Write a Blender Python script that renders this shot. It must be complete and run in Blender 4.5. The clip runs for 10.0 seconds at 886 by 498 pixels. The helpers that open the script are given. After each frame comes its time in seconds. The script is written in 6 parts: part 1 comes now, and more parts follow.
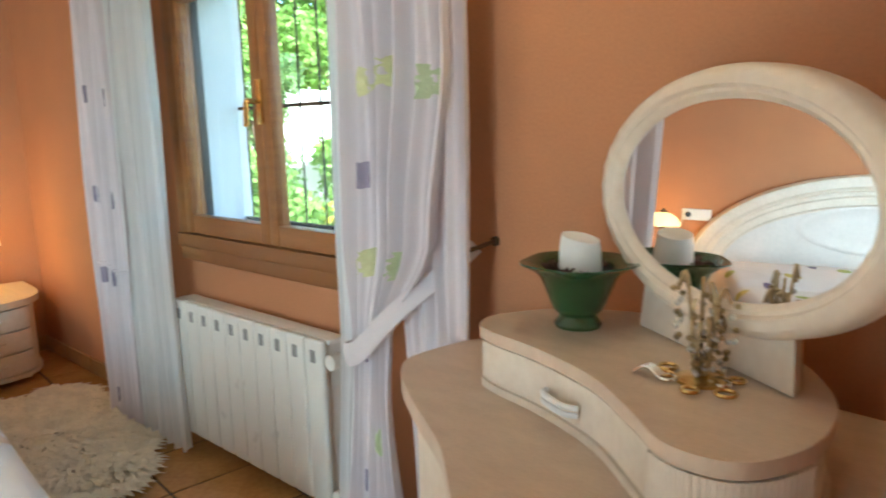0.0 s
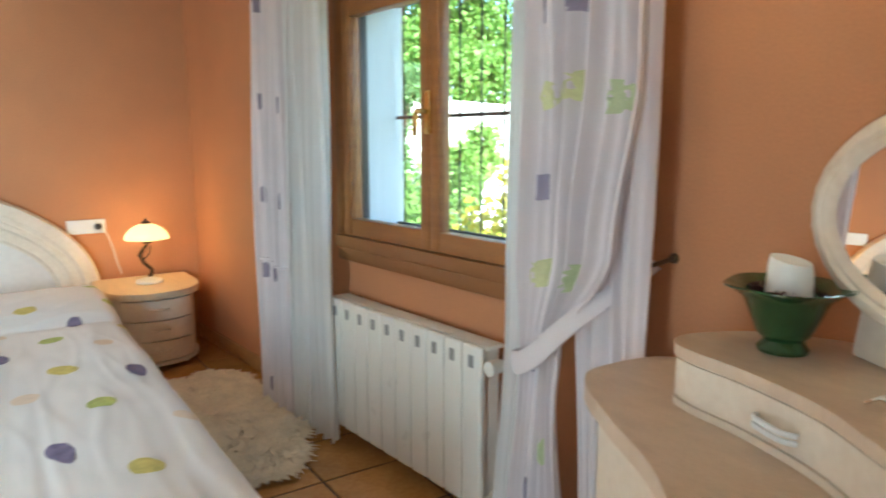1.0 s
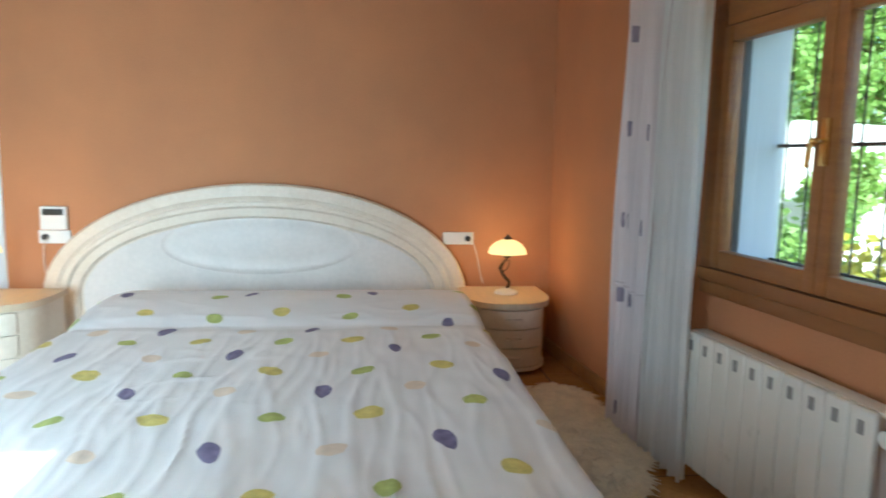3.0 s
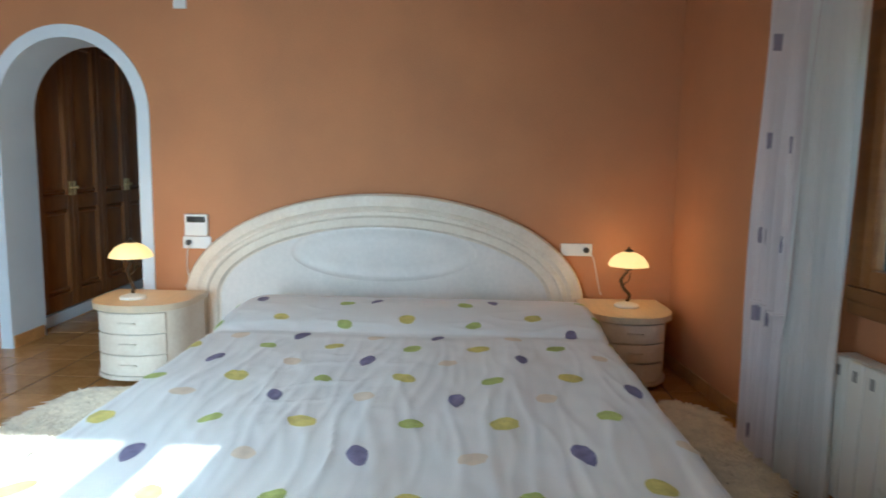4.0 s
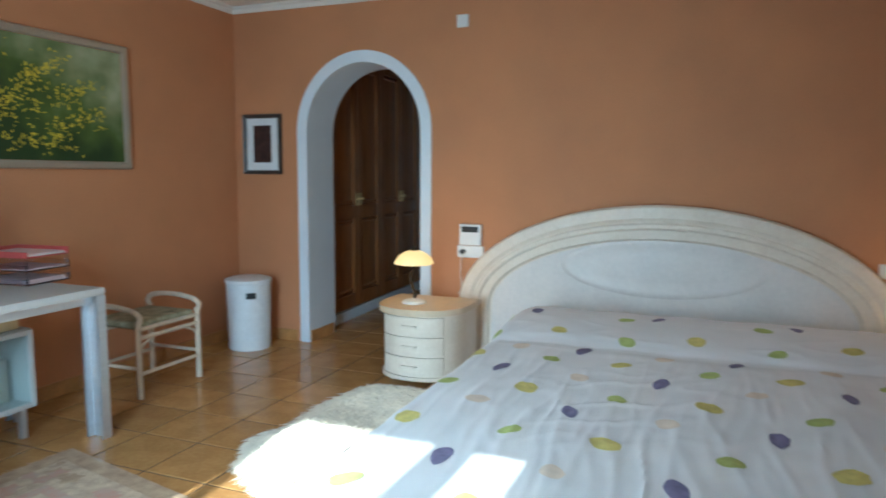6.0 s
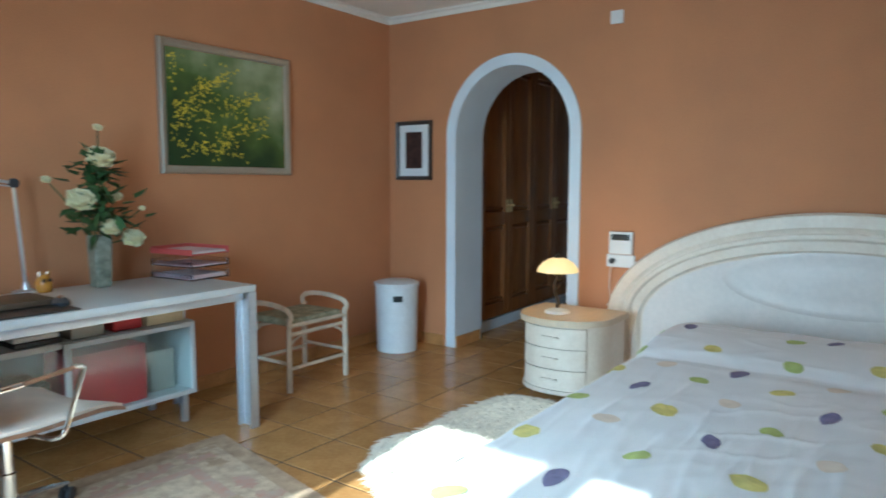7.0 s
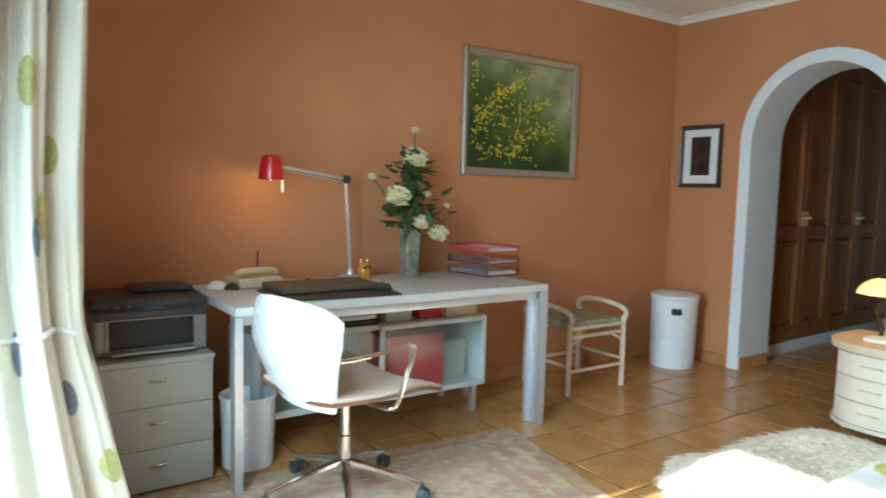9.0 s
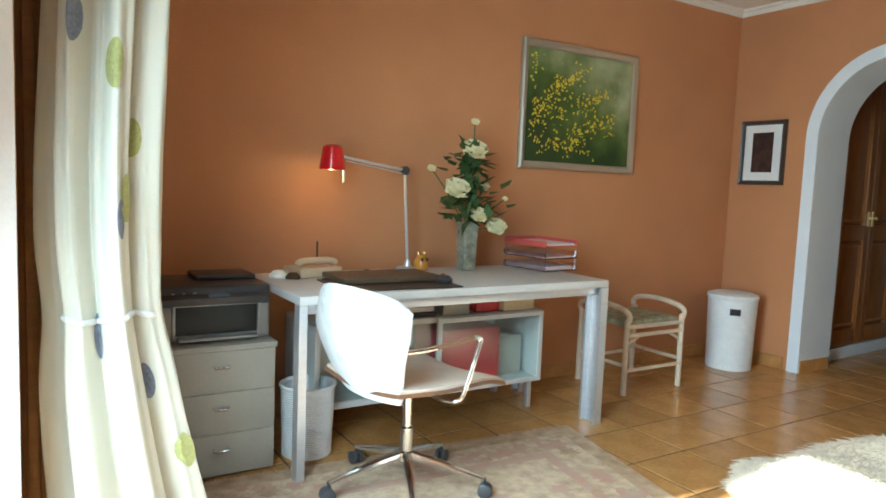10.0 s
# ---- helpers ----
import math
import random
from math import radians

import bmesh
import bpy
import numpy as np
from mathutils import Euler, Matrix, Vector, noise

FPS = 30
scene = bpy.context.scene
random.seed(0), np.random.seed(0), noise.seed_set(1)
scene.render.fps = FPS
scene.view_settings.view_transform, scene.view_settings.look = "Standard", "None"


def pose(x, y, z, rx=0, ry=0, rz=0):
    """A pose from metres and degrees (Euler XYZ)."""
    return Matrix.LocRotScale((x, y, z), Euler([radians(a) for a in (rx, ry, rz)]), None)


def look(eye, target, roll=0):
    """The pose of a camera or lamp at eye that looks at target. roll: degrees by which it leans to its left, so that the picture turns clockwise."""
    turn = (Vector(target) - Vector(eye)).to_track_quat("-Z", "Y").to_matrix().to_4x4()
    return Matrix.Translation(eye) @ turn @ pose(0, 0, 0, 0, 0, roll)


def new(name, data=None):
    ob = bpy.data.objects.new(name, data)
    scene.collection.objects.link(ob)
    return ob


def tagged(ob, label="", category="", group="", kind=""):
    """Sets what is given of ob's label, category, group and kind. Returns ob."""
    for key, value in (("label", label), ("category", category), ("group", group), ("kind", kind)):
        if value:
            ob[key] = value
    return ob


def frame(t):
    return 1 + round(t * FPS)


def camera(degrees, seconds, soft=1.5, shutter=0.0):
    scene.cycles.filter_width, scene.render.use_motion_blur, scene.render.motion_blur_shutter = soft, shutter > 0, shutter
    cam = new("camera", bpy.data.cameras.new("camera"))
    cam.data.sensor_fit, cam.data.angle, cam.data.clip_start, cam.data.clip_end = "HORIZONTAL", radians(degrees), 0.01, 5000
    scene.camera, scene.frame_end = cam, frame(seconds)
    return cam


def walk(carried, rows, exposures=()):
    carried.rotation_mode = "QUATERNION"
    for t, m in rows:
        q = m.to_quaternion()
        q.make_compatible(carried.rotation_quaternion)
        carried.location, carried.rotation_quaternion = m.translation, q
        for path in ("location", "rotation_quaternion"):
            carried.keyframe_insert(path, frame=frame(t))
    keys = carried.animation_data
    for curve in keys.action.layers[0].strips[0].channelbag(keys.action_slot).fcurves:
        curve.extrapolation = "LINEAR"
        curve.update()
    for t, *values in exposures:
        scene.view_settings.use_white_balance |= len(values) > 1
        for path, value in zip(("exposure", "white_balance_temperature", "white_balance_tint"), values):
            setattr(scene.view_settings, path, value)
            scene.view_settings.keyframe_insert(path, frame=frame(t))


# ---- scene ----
# camera and walk
cam = camera(66.0, 10.0, soft=1.7, shutter=0.6)
PATH = [
    (0.0, pose(4.461, 4.046, 1.225, 80.06, 1.41, 46.78)),
    (0.5, pose(4.410, 3.986, 1.226, 80.63, 0.92, 50.99)),
    (1.0, pose(4.373, 3.890, 1.236, 80.91, 0.06, 55.87)),
    (1.5, pose(4.361, 3.843, 1.230, 81.23, -0.64, 61.82)),
    (2.0, pose(4.280, 3.820, 1.217, 82.20, -1.17, 69.24)),
    (2.5, pose(4.314, 3.808, 1.236, 82.51, -1.37, 77.30)),
    (3.0, pose(4.361, 3.767, 1.259, 82.41, -1.00, 83.45)),
    (4.5, pose(4.389, 3.542, 1.290, 83.08, -1.01, 95.03)),
    (5.0, pose(4.364, 3.426, 1.284, 83.25, -0.93, 98.70)),
    (5.5, pose(4.373, 3.391, 1.281, 83.38, -0.63, 104.54)),
    (7.0, pose(4.163, 3.486, 1.237, 84.44, -0.15, 125.51)),
    (7.5, pose(4.155, 3.468, 1.241, 84.35, -0.63, 131.15)),
    (8.0, pose(4.251, 3.450, 1.258, 83.99, -1.19, 136.74)),
    (8.5, pose(4.317, 3.372, 1.233, 84.55, -1.43, 141.31)),
    (9.0, pose(4.360, 3.267, 1.189, 85.06, -1.53, 145.21)),
    (9.5, pose(4.408, 3.204, 1.174, 85.25, -2.07, 147.47)),
    (10.0, pose(4.435, 3.173, 1.159, 84.75, -2.25, 148.24)),
]
walk(cam, PATH, exposures=[(0.0, 2.40, 5300, -8), (1.5, 2.12, 5350, -7), (2.5, 1.84, 5250, -6), (4.5, 1.09, 5100, -4), (5.5, 1.00, 5050, -5), (7.0, 1.07, 4850, -7), (8.5, 1.24, 5350, -5), (10.0, 1.43, 5800, -4)])

# world and sun
world = bpy.data.worlds.new("sky")
scene.world = world
world.use_nodes = True
wn = world.node_tree.nodes
sky = wn.new("ShaderNodeTexSky")
sky.sky_type = "NISHITA"
sky.sun_disc = False
SUN_DIR = Vector((-0.80, 0.03, -0.52)).normalized()
sky.sun_elevation = math.asin(-SUN_DIR.z)
sky.sun_rotation = math.atan2(-SUN_DIR.x, -SUN_DIR.y)
wn["Background"].inputs["Strength"].default_value = 0.15
world.node_tree.links.new(sky.outputs[0], wn["Background"].inputs["Color"])
sun = new("sun", bpy.data.lights.new("sun", "SUN"))
sun.data.energy = 5.0
sun.data.angle = radians(0.6)
sun.data.color = (1.0, 0.93, 0.82)
sun.matrix_world = look((12, -1, 8), Vector((12, -1, 8)) + SUN_DIR)


def area_light(name, m, w, h, energy, color):
    ob = new(name, bpy.data.lights.new(name, "AREA"))
    ob.data.shape, ob.data.size, ob.data.size_y, ob.data.energy, ob.data.color = "RECTANGLE", w, h, energy, color
    ob.matrix_world = m
    return ob


def point_light(name, p, energy, color, radius=0.03):
    ob = new(name, bpy.data.lights.new(name, "POINT"))
    ob.data.energy, ob.data.color, ob.data.shadow_soft_size = energy, color, radius
    ob.location = p
    return ob


# daylight in the opening of the glazed door
area_light("daylight_door", look((4.60, 2.12, 1.06), (0, 1.2, -0.90)), 0.8, 2.0, 23, (0.74, 0.90, 1.0)).data.spread = radians(125)
# added fill lamp in the same opening, turned to brighten the window wall
area_light("fill_window_wall", look((4.58, 2.15, 1.20), (3.2, 5.2, 0.95)), 0.7, 1.8, 1.8, (0.88, 0.95, 1.0)).data.spread = radians(62)

# ---- materials ----
def mat(name, base, rough=0.6, metal=0.0, vary=0.12, scale=6.0, fine=60.0, bump=0.1, tint=None, stretch=(1, 1, 1), rand=0.0, bump_dist=0.002, trans=0.0, sheen=0.0, coat=0.0):
    m = bpy.data.materials.new(name)
    m.use_nodes = True
    n, l = m.node_tree.nodes, m.node_tree.links
    b = n["Principled BSDF"]
    tc, mp = n.new("ShaderNodeTexCoord"), n.new("ShaderNodeMapping")
    mp.inputs["Scale"].default_value = stretch
    l.new(tc.outputs["Object"], mp.inputs["Vector"])
    big, small = n.new("ShaderNodeTexNoise"), n.new("ShaderNodeTexNoise")
    big.inputs["Scale"].default_value, small.inputs["Scale"].default_value = scale, fine
    big.inputs["Detail"].default_value, small.inputs["Detail"].default_value = 4, 3
    l.new(mp.outputs[0], big.inputs["Vector"])
    l.new(mp.outputs[0], small.inputs["Vector"])
    mixf = n.new("ShaderNodeMix")
    mixf.inputs[0].default_value = 0.4
    l.new(big.outputs[0], mixf.inputs[2])
    l.new(small.outputs[0], mixf.inputs[3])
    ramp = n.new("ShaderNodeValToRGB")
    dark = tint or [c * (1 - vary * 2.2) for c in base]
    lite = [min(1, c * (1 + vary)) for c in base]
    ramp.color_ramp.elements[0].position, ramp.color_ramp.elements[1].position = 0.3, 0.68
    ramp.color_ramp.elements[0].color, ramp.color_ramp.elements[1].color = (*dark, 1), (*lite, 1)
    l.new(mixf.outputs[0], ramp.inputs[0])
    col = ramp.outputs[0]
    if rand:
        oi, hsv, mr = n.new("ShaderNodeObjectInfo"), n.new("ShaderNodeHueSaturation"), n.new("ShaderNodeMapRange")
        mr.inputs[3].default_value, mr.inputs[4].default_value = 1 - rand, 1 + rand
        l.new(oi.outputs["Random"], mr.inputs[0])
        l.new(mr.outputs[0], hsv.inputs["Value"])
        l.new(col, hsv.inputs["Color"])
        col = hsv.outputs[0]
    l.new(col, b.inputs["Base Color"])
    rr = n.new("ShaderNodeMapRange")
    rr.inputs[3].default_value, rr.inputs[4].default_value = max(0.02, rough - 0.1), min(1, rough + 0.1)
    l.new(big.outputs[0], rr.inputs[0])
    l.new(rr.outputs[0], b.inputs["Roughness"])
    b.inputs["Metallic"].default_value = metal
    b.inputs["Transmission Weight"].default_value = trans
    b.inputs["Sheen Weight"].default_value = sheen
    b.inputs["Coat Weight"].default_value = coat
    if bump:
        bp = n.new("ShaderNodeBump")
        bp.inputs["Strength"].default_value, bp.inputs["Distance"].default_value = bump, bump_dist
        l.new(small.outputs[0], bp.inputs["Height"])
        l.new(bp.outputs[0], b.inputs["Normal"])
    return m


def glow(name, color, strength, base=(0.9, 0.8, 0.6)):
    m = mat(name, base, 0.4, vary=0.05)
    b = m.node_tree.nodes["Principled BSDF"]
    b.inputs["Emission Color"].default_value = (*color, 1)
    b.inputs["Emission Strength"].default_value = strength
    return m


def glass(name, color=(0.97, 0.99, 0.98), rough=0.0, trans=1.0):
    m = bpy.data.materials.new(name)
    m.use_nodes = True
    b = m.node_tree.nodes["Principled BSDF"]
    b.inputs["Base Color"].default_value = (*color, 1)
    b.inputs["Roughness"].default_value = rough
    b.inputs["Transmission Weight"].default_value = trans
    b.inputs["IOR"].default_value = 1.45
    return m


M_wall = mat("orange_wall_paint", (0.53, 0.238, 0.108), 0.75, vary=0.07, scale=2.2, fine=140, bump=0.18, bump_dist=0.003)
M_white_wall = mat("white_wall_paint", (0.80, 0.79, 0.77), 0.7, vary=0.03, scale=3, fine=120, bump=0.15)
M_reveal = mat("bluish_white_paint", (0.74, 0.79, 0.86), 0.6, vary=0.03, scale=3, fine=120, bump=0.12)
M_ceiling = mat("ceiling_paint", (0.83, 0.80, 0.75), 0.8, vary=0.03, scale=2, fine=90, bump=0.1)
M_tile = mat("glazed_terracotta_tile", (0.50, 0.275, 0.095), 0.20, vary=0.14, scale=7, fine=45, bump=0.08, rand=0.13, tint=(0.37, 0.18, 0.06))
M_grout = mat("brown_grout", (0.10, 0.06, 0.03), 0.85, vary=0.15, scale=12, fine=160)
M_skirt = mat("terracotta_skirting", (0.50, 0.25, 0.085), 0.3, vary=0.15, scale=8, fine=60, rand=0.1)
M_wood = mat("oak_window_wood", (0.34, 0.148, 0.042), 0.38, vary=0.10, scale=4, fine=40, stretch=(1, 1, 8), tint=(0.25, 0.10, 0.03))
M_wood_h = mat("oak_window_wood_rail", (0.25, 0.105, 0.032), 0.38, vary=0.10, scale=4, fine=40, stretch=(8, 8, 30), tint=(0.25, 0.10, 0.03))
M_darkwood = mat("dark_wardrobe_wood", (0.33, 0.130, 0.034), 0.34, vary=0.25, scale=3, fine=30, stretch=(6, 6, 1), tint=(0.19, 0.068, 0.017))
M_cream = mat("cream_limed_wood", (0.80, 0.71, 0.60), 0.42, vary=0.05, scale=6, fine=50, tint=(0.70, 0.59, 0.47), bump=0.06)
M_creamtop = mat("limed_wood_top", (0.63, 0.50, 0.385), 0.45, vary=0.07, scale=6, fine=50, stretch=(2, 5, 1), tint=(0.55, 0.42, 0.31), bump=0.05)
M_panel = mat("limed_panel", (0.76, 0.70, 0.66), 0.4, vary=0.05, scale=4, fine=40, bump=0.05)
M_nstop = mat("honey_wood_top", (0.68, 0.54, 0.37), 0.4, vary=0.07, scale=5, fine=50, stretch=(1, 8, 1))
M_cover = mat("white_cotton_bedspread", (0.86, 0.855, 0.87), 0.85, vary=0.025, scale=5, fine=300, bump=0.2, sheen=0.2)
M_purple = mat("purple_print", (0.24, 0.22, 0.38), 0.85, vary=0.2, scale=30, fine=300, bump=0.1)
M_yellow = mat("yellow_print", (0.74, 0.66, 0.22), 0.85, vary=0.15, scale=30, fine=300, bump=0.1)
M_green = mat("green_print", (0.52, 0.60, 0.20), 0.85, vary=0.15, scale=30, fine=300, bump=0.1)
M_peach = mat("peach_print", (0.84, 0.73, 0.62), 0.85, vary=0.06, scale=30, fine=300, bump=0.1)
M_curtain = mat("pinkish_white_curtain", (0.84, 0.78, 0.80), 0.8, vary=0.04, scale=4, fine=260, bump=0.15, sheen=0.2)
M_lining = mat("white_voile", (0.84, 0.84, 0.84), 0.8, vary=0.03, scale=4, fine=260, bump=0.1)
def see_through(m, share, color):
    """Thin cloth: part of the light passes through it."""
    n, l = m.node_tree.nodes, m.node_tree.links
    mix, tr = n.new("ShaderNodeMixShader"), n.new("ShaderNodeBsdfTranslucent")
    tr.inputs["Color"].default_value = (*color, 1)
    mix.inputs[0].default_value = share
    l.new(n["Principled BSDF"].outputs[0], mix.inputs[1])
    l.new(tr.outputs[0], mix.inputs[2])
    l.new(mix.outputs[0], n["Material Output"].inputs["Surface"])
    return m


see_through(M_curtain, 0.22, (0.86, 0.80, 0.82))
see_through(M_lining, 0.35, (0.90, 0.90, 0.88))
M_white = mat("white_lacquer", (0.82, 0.82, 0.82), 0.3, vary=0.02, scale=6, fine=90, bump=0.03)
M_rad = mat("cream_radiator_enamel", (0.80, 0.78, 0.72), 0.3, vary=0.008, scale=6, fine=90, bump=0.03)
M_slot_shade = mat("grey_slot_shade", (0.30, 0.29, 0.28), 0.6, vary=0.05)
M_grey = mat("light_grey_laminate", (0.58, 0.57, 0.55), 0.4, vary=0.04, scale=5, fine=80, bump=0.05)
M_cab = mat("beige_grey_laminate", (0.40, 0.38, 0.33), 0.45, vary=0.04, scale=5, fine=80, bump=0.05)
M_alu = mat("brushed_aluminium", (0.66, 0.68, 0.72), 0.35, metal=0.75, vary=0.05, scale=4, fine=120, stretch=(1, 1, 12), bump=0.04)
M_chrome = mat("chrome", (0.80, 0.79, 0.77), 0.12, metal=1.0, vary=0.03)
M_brass = mat("polished_brass", (0.72, 0.50, 0.19), 0.22, metal=1.0, vary=0.1)
M_plate = mat("bright_brass_plate", (0.86, 0.66, 0.30), 0.42, metal=0.45, vary=0.1)
M_bronze = mat("dark_bronze", (0.10, 0.065, 0.035), 0.4, metal=0.7, vary=0.2)
M_black = mat("black_plastic", (0.010, 0.012, 0.013), 0.5, vary=0.15)
M_darkgrey = mat("dark_grey_plastic", (0.045, 0.045, 0.05), 0.4, vary=0.15)
M_silver = mat("silver_plastic", (0.30, 0.30, 0.29), 0.35, metal=0.3, vary=0.06)
M_iron = mat("black_wrought_iron", (0.03, 0.03, 0.032), 0.6, metal=0.4, vary=0.2)
M_glass = glass("window_glass")
M_mirror = mat("mirror_silver", (0.93, 0.93, 0.93), 0.02, metal=1.0, vary=0.0, bump=0)
M_mirror.node_tree.nodes["Principled BSDF"].inputs["Roughness"].default_value = 0.01
for lk in list(M_mirror.node_tree.nodes["Principled BSDF"].inputs["Roughness"].links):
    M_mirror.node_tree.links.remove(lk)
M_green_glass = mat("green_pressed_glass", (0.052, 0.15, 0.045), 0.15, vary=0.3, scale=25, fine=90, bump=0.4, trans=0.45, coat=0.5)
M_frost = mat("frosted_glass", (0.78, 0.85, 0.83), 0.12, vary=0.05, scale=3, fine=40, trans=0.99, bump=0.0)
M_wax = mat("white_candle_wax", (0.85, 0.83, 0.78), 0.5, vary=0.03)
M_rug = mat("white_sheepskin", (0.90, 0.81, 0.65), 0.95, vary=0.1, scale=14, fine=120, bump=0.3, sheen=0.3)
M_rugbase = mat("sheepskin_base", (0.86, 0.79, 0.66), 0.95, vary=0.06, scale=14, fine=120, bump=0.5)
M_rattan = mat("pale_rattan", (0.70, 0.58, 0.44), 0.5, vary=0.12, scale=12, fine=60)
M_cushion = mat("olive_patterned_fabric", (0.34, 0.30, 0.20), 0.9, vary=0.45, scale=16, fine=60, tint=(0.12, 0.13, 0.07), bump=0.3)
M_red = mat("red_cardboard", (0.50, 0.025, 0.03), 0.5, vary=0.1)
M_redglass = mat("red_translucent_plastic", (0.42, 0.008, 0.012), 0.2, vary=0.05, coat=0.5)
M_redglass.node_tree.nodes["Principled BSDF"].inputs["Emission Color"].default_value = (0.8, 0.01, 0.01, 1)
M_redglass.node_tree.nodes["Principled BSDF"].inputs["Emission Strength"].default_value = 0.04
M_paper = mat("paper", (0.78, 0.76, 0.70), 0.8, vary=0.05, fine=200)
M_manila = mat("manila_card", (0.62, 0.50, 0.30), 0.7, vary=0.08)
M_leather = mat("brown_black_leather", (0.045, 0.032, 0.025), 0.45, vary=0.2, fine=200, bump=0.3)
M_leaf = mat("dark_rose_leaf", (0.055, 0.105, 0.03), 0.5, vary=0.3, scale=20, fine=90)
M_petal = mat("cream_rose_petal", (0.84, 0.78, 0.55), 0.6, vary=0.06, scale=20, fine=90, tint=(0.74, 0.64, 0.36))
M_vase = mat("mottled_grey_ceramic", (0.26, 0.26, 0.20), 0.3, vary=0.3, scale=22, fine=60)
M_amber = mat("amber_glass", (0.55, 0.24, 0.03), 0.2, vary=0.15, coat=0.4)
M_seat = mat("beige_seat_fabric", (0.64, 0.53, 0.44), 0.9, vary=0.08, scale=8, fine=250, bump=0.3)
M_walnut = mat("walnut_edge", (0.19, 0.09, 0.045), 0.4, vary=0.2, stretch=(1, 6, 1))
M_wicker = mat("white_wicker", (0.78, 0.79, 0.81), 0.6, vary=0.04, scale=20, fine=80, bump=0.4)
M_shade = glow("lit_glass_shade", (1.0, 0.58, 0.19), 0.54, (0.62, 0.48, 0.28))
M_silverframe = mat("silver_frame", (0.50, 0.47, 0.39), 0.32, metal=0.7, vary=0.03, scale=5)
M_darkframe = mat("dark_wood_frame", (0.055, 0.045, 0.04), 0.4, vary=0.2)
M_mount = mat("white_mount_card", (0.76, 0.77, 0.78), 0.8, vary=0.02)
M_darkprint = mat("dark_red_print", (0.05, 0.022, 0.018), 0.5, vary=0.5, scale=12, fine=40)
M_thermo = mat("white_plastic", (0.80, 0.80, 0.80), 0.35, vary=0.02)


# ---- mesh helpers ----
def bm_():
    return bmesh.new()


def link(name, bm, material, parent=None, label="", smooth=True, sharp=35):
    me = bpy.data.meshes.new(name)
    bmesh.ops.recalc_face_normals(bm, faces=bm.faces)
    bm.to_mesh(me)
    bm.free()
    me.materials.append(material)
    if smooth:
        me.polygons.foreach_set("use_smooth", [True] * len(me.polygons))
        me.set_sharp_from_angle(angle=radians(sharp))
    ob = new(name, me)
    if parent is not None:
        ob.parent = parent
    if label:
        ob["label"] = label
    return ob


def part(name, bm, material, parent, label=""):
    return link(name, bm, material, parent, label)


def thing(name, m, label, category, group="", kind=""):
    ob = new(name)
    ob.empty_display_size = 0.1
    ob.matrix_world = m
    return tagged(ob, label, category, group, kind)


def box(bm, lo, hi, bevel=0.004, seg=2, m=None):
    vs = [bm.verts.new((x, y, z)) for x in (lo[0], hi[0]) for y in (lo[1], hi[1]) for z in (lo[2], hi[2])]
    fs = [(0, 1, 3, 2), (4, 6, 7, 5), (0, 4, 5, 1), (2, 3, 7, 6), (0, 2, 6, 4), (1, 5, 7, 3)]
    faces = [bm.faces.new([vs[i] for i in f]) for f in fs]
    if m is not None:
        bmesh.ops.transform(bm, matrix=m, verts=vs)
    if bevel:
        bmesh.ops.bevel(bm, geom=list({e for f in faces for e in f.edges}), offset=bevel, segments=seg, affect="EDGES", profile=0.6)
    return bm


def tube(bm, pts, r, seg=10, closed=False):
    pts = [Vector(p) for p in pts]
    rs = r if isinstance(r, (list, tuple)) else [r] * len(pts)
    rings, up, n = [], None, len(pts)
    for i, p in enumerate(pts):
        a = pts[(i - 1) % n] if (i or closed) else p
        b = pts[(i + 1) % n] if (i < n - 1 or closed) else p
        d = (b - a).normalized()
        if up is None:
            up = Vector((0, 0, 1)) if abs(d.z) < 0.9 else Vector((1, 0, 0))
        s = d.cross(up).normalized()
        up = s.cross(d).normalized()
        rings.append([bm.verts.new(p + (s * math.cos(2 * math.pi * j / seg) + up * math.sin(2 * math.pi * j / seg)) * rs[i]) for j in range(seg)])
    for i in range(n if closed else n - 1):
        a, b = rings[i], rings[(i + 1) % n]
        for j in range(seg):
            bm.faces.new((a[j], a[(j + 1) % seg], b[(j + 1) % seg], b[j]))
    if not closed:
        bm.faces.new(rings[0][::-1])
        bm.faces.new(rings[-1])
    return bm


def lathe(bm, prof, c=(0, 0, 0), seg=28, sx=1.0, sy=1.0, warp=None):
    rings = []
    for r, z in prof:
        ring = []
        for j in range(seg):
            a = 2 * math.pi * j / seg
            k = 1 + (warp(a, z) if warp else 0)
            ring.append(bm.verts.new((c[0] + r * k * sx * math.cos(a), c[1] + r * k * sy * math.sin(a), c[2] + z)))
        rings.append(ring)
    for a, b in zip(rings, rings[1:]):
        for j in range(seg):
            bm.faces.new((a[j], a[(j + 1) % seg], b[(j + 1) % seg], b[j]))
    if prof[0][0] > 1e-5:
        bm.faces.new(rings[0][::-1])
    if prof[-1][0] > 1e-5:
        bm.faces.new(rings[-1])
    bmesh.ops.remove_doubles(bm, verts=[v for r in rings for v in r], dist=1e-6)
    return bm


def prism(bm, outline, z0, z1, bevel=0.0, seg=2):
    lo = [bm.verts.new((x, y, z0)) for x, y in outline]
    hi = [bm.verts.new((x, y, z1)) for x, y in outline]
    n = len(lo)
    top, bot = bm.faces.new(hi), bm.faces.new(lo[::-1])
    for i in range(n):
        bm.faces.new((lo[i], lo[(i + 1) % n], hi[(i + 1) % n], hi[i]))
    if bevel:
        bmesh.ops.bevel(bm, geom=list(top.edges) + list(bot.edges), offset=bevel, segments=seg, affect="EDGES", profile=0.6)
    return bm


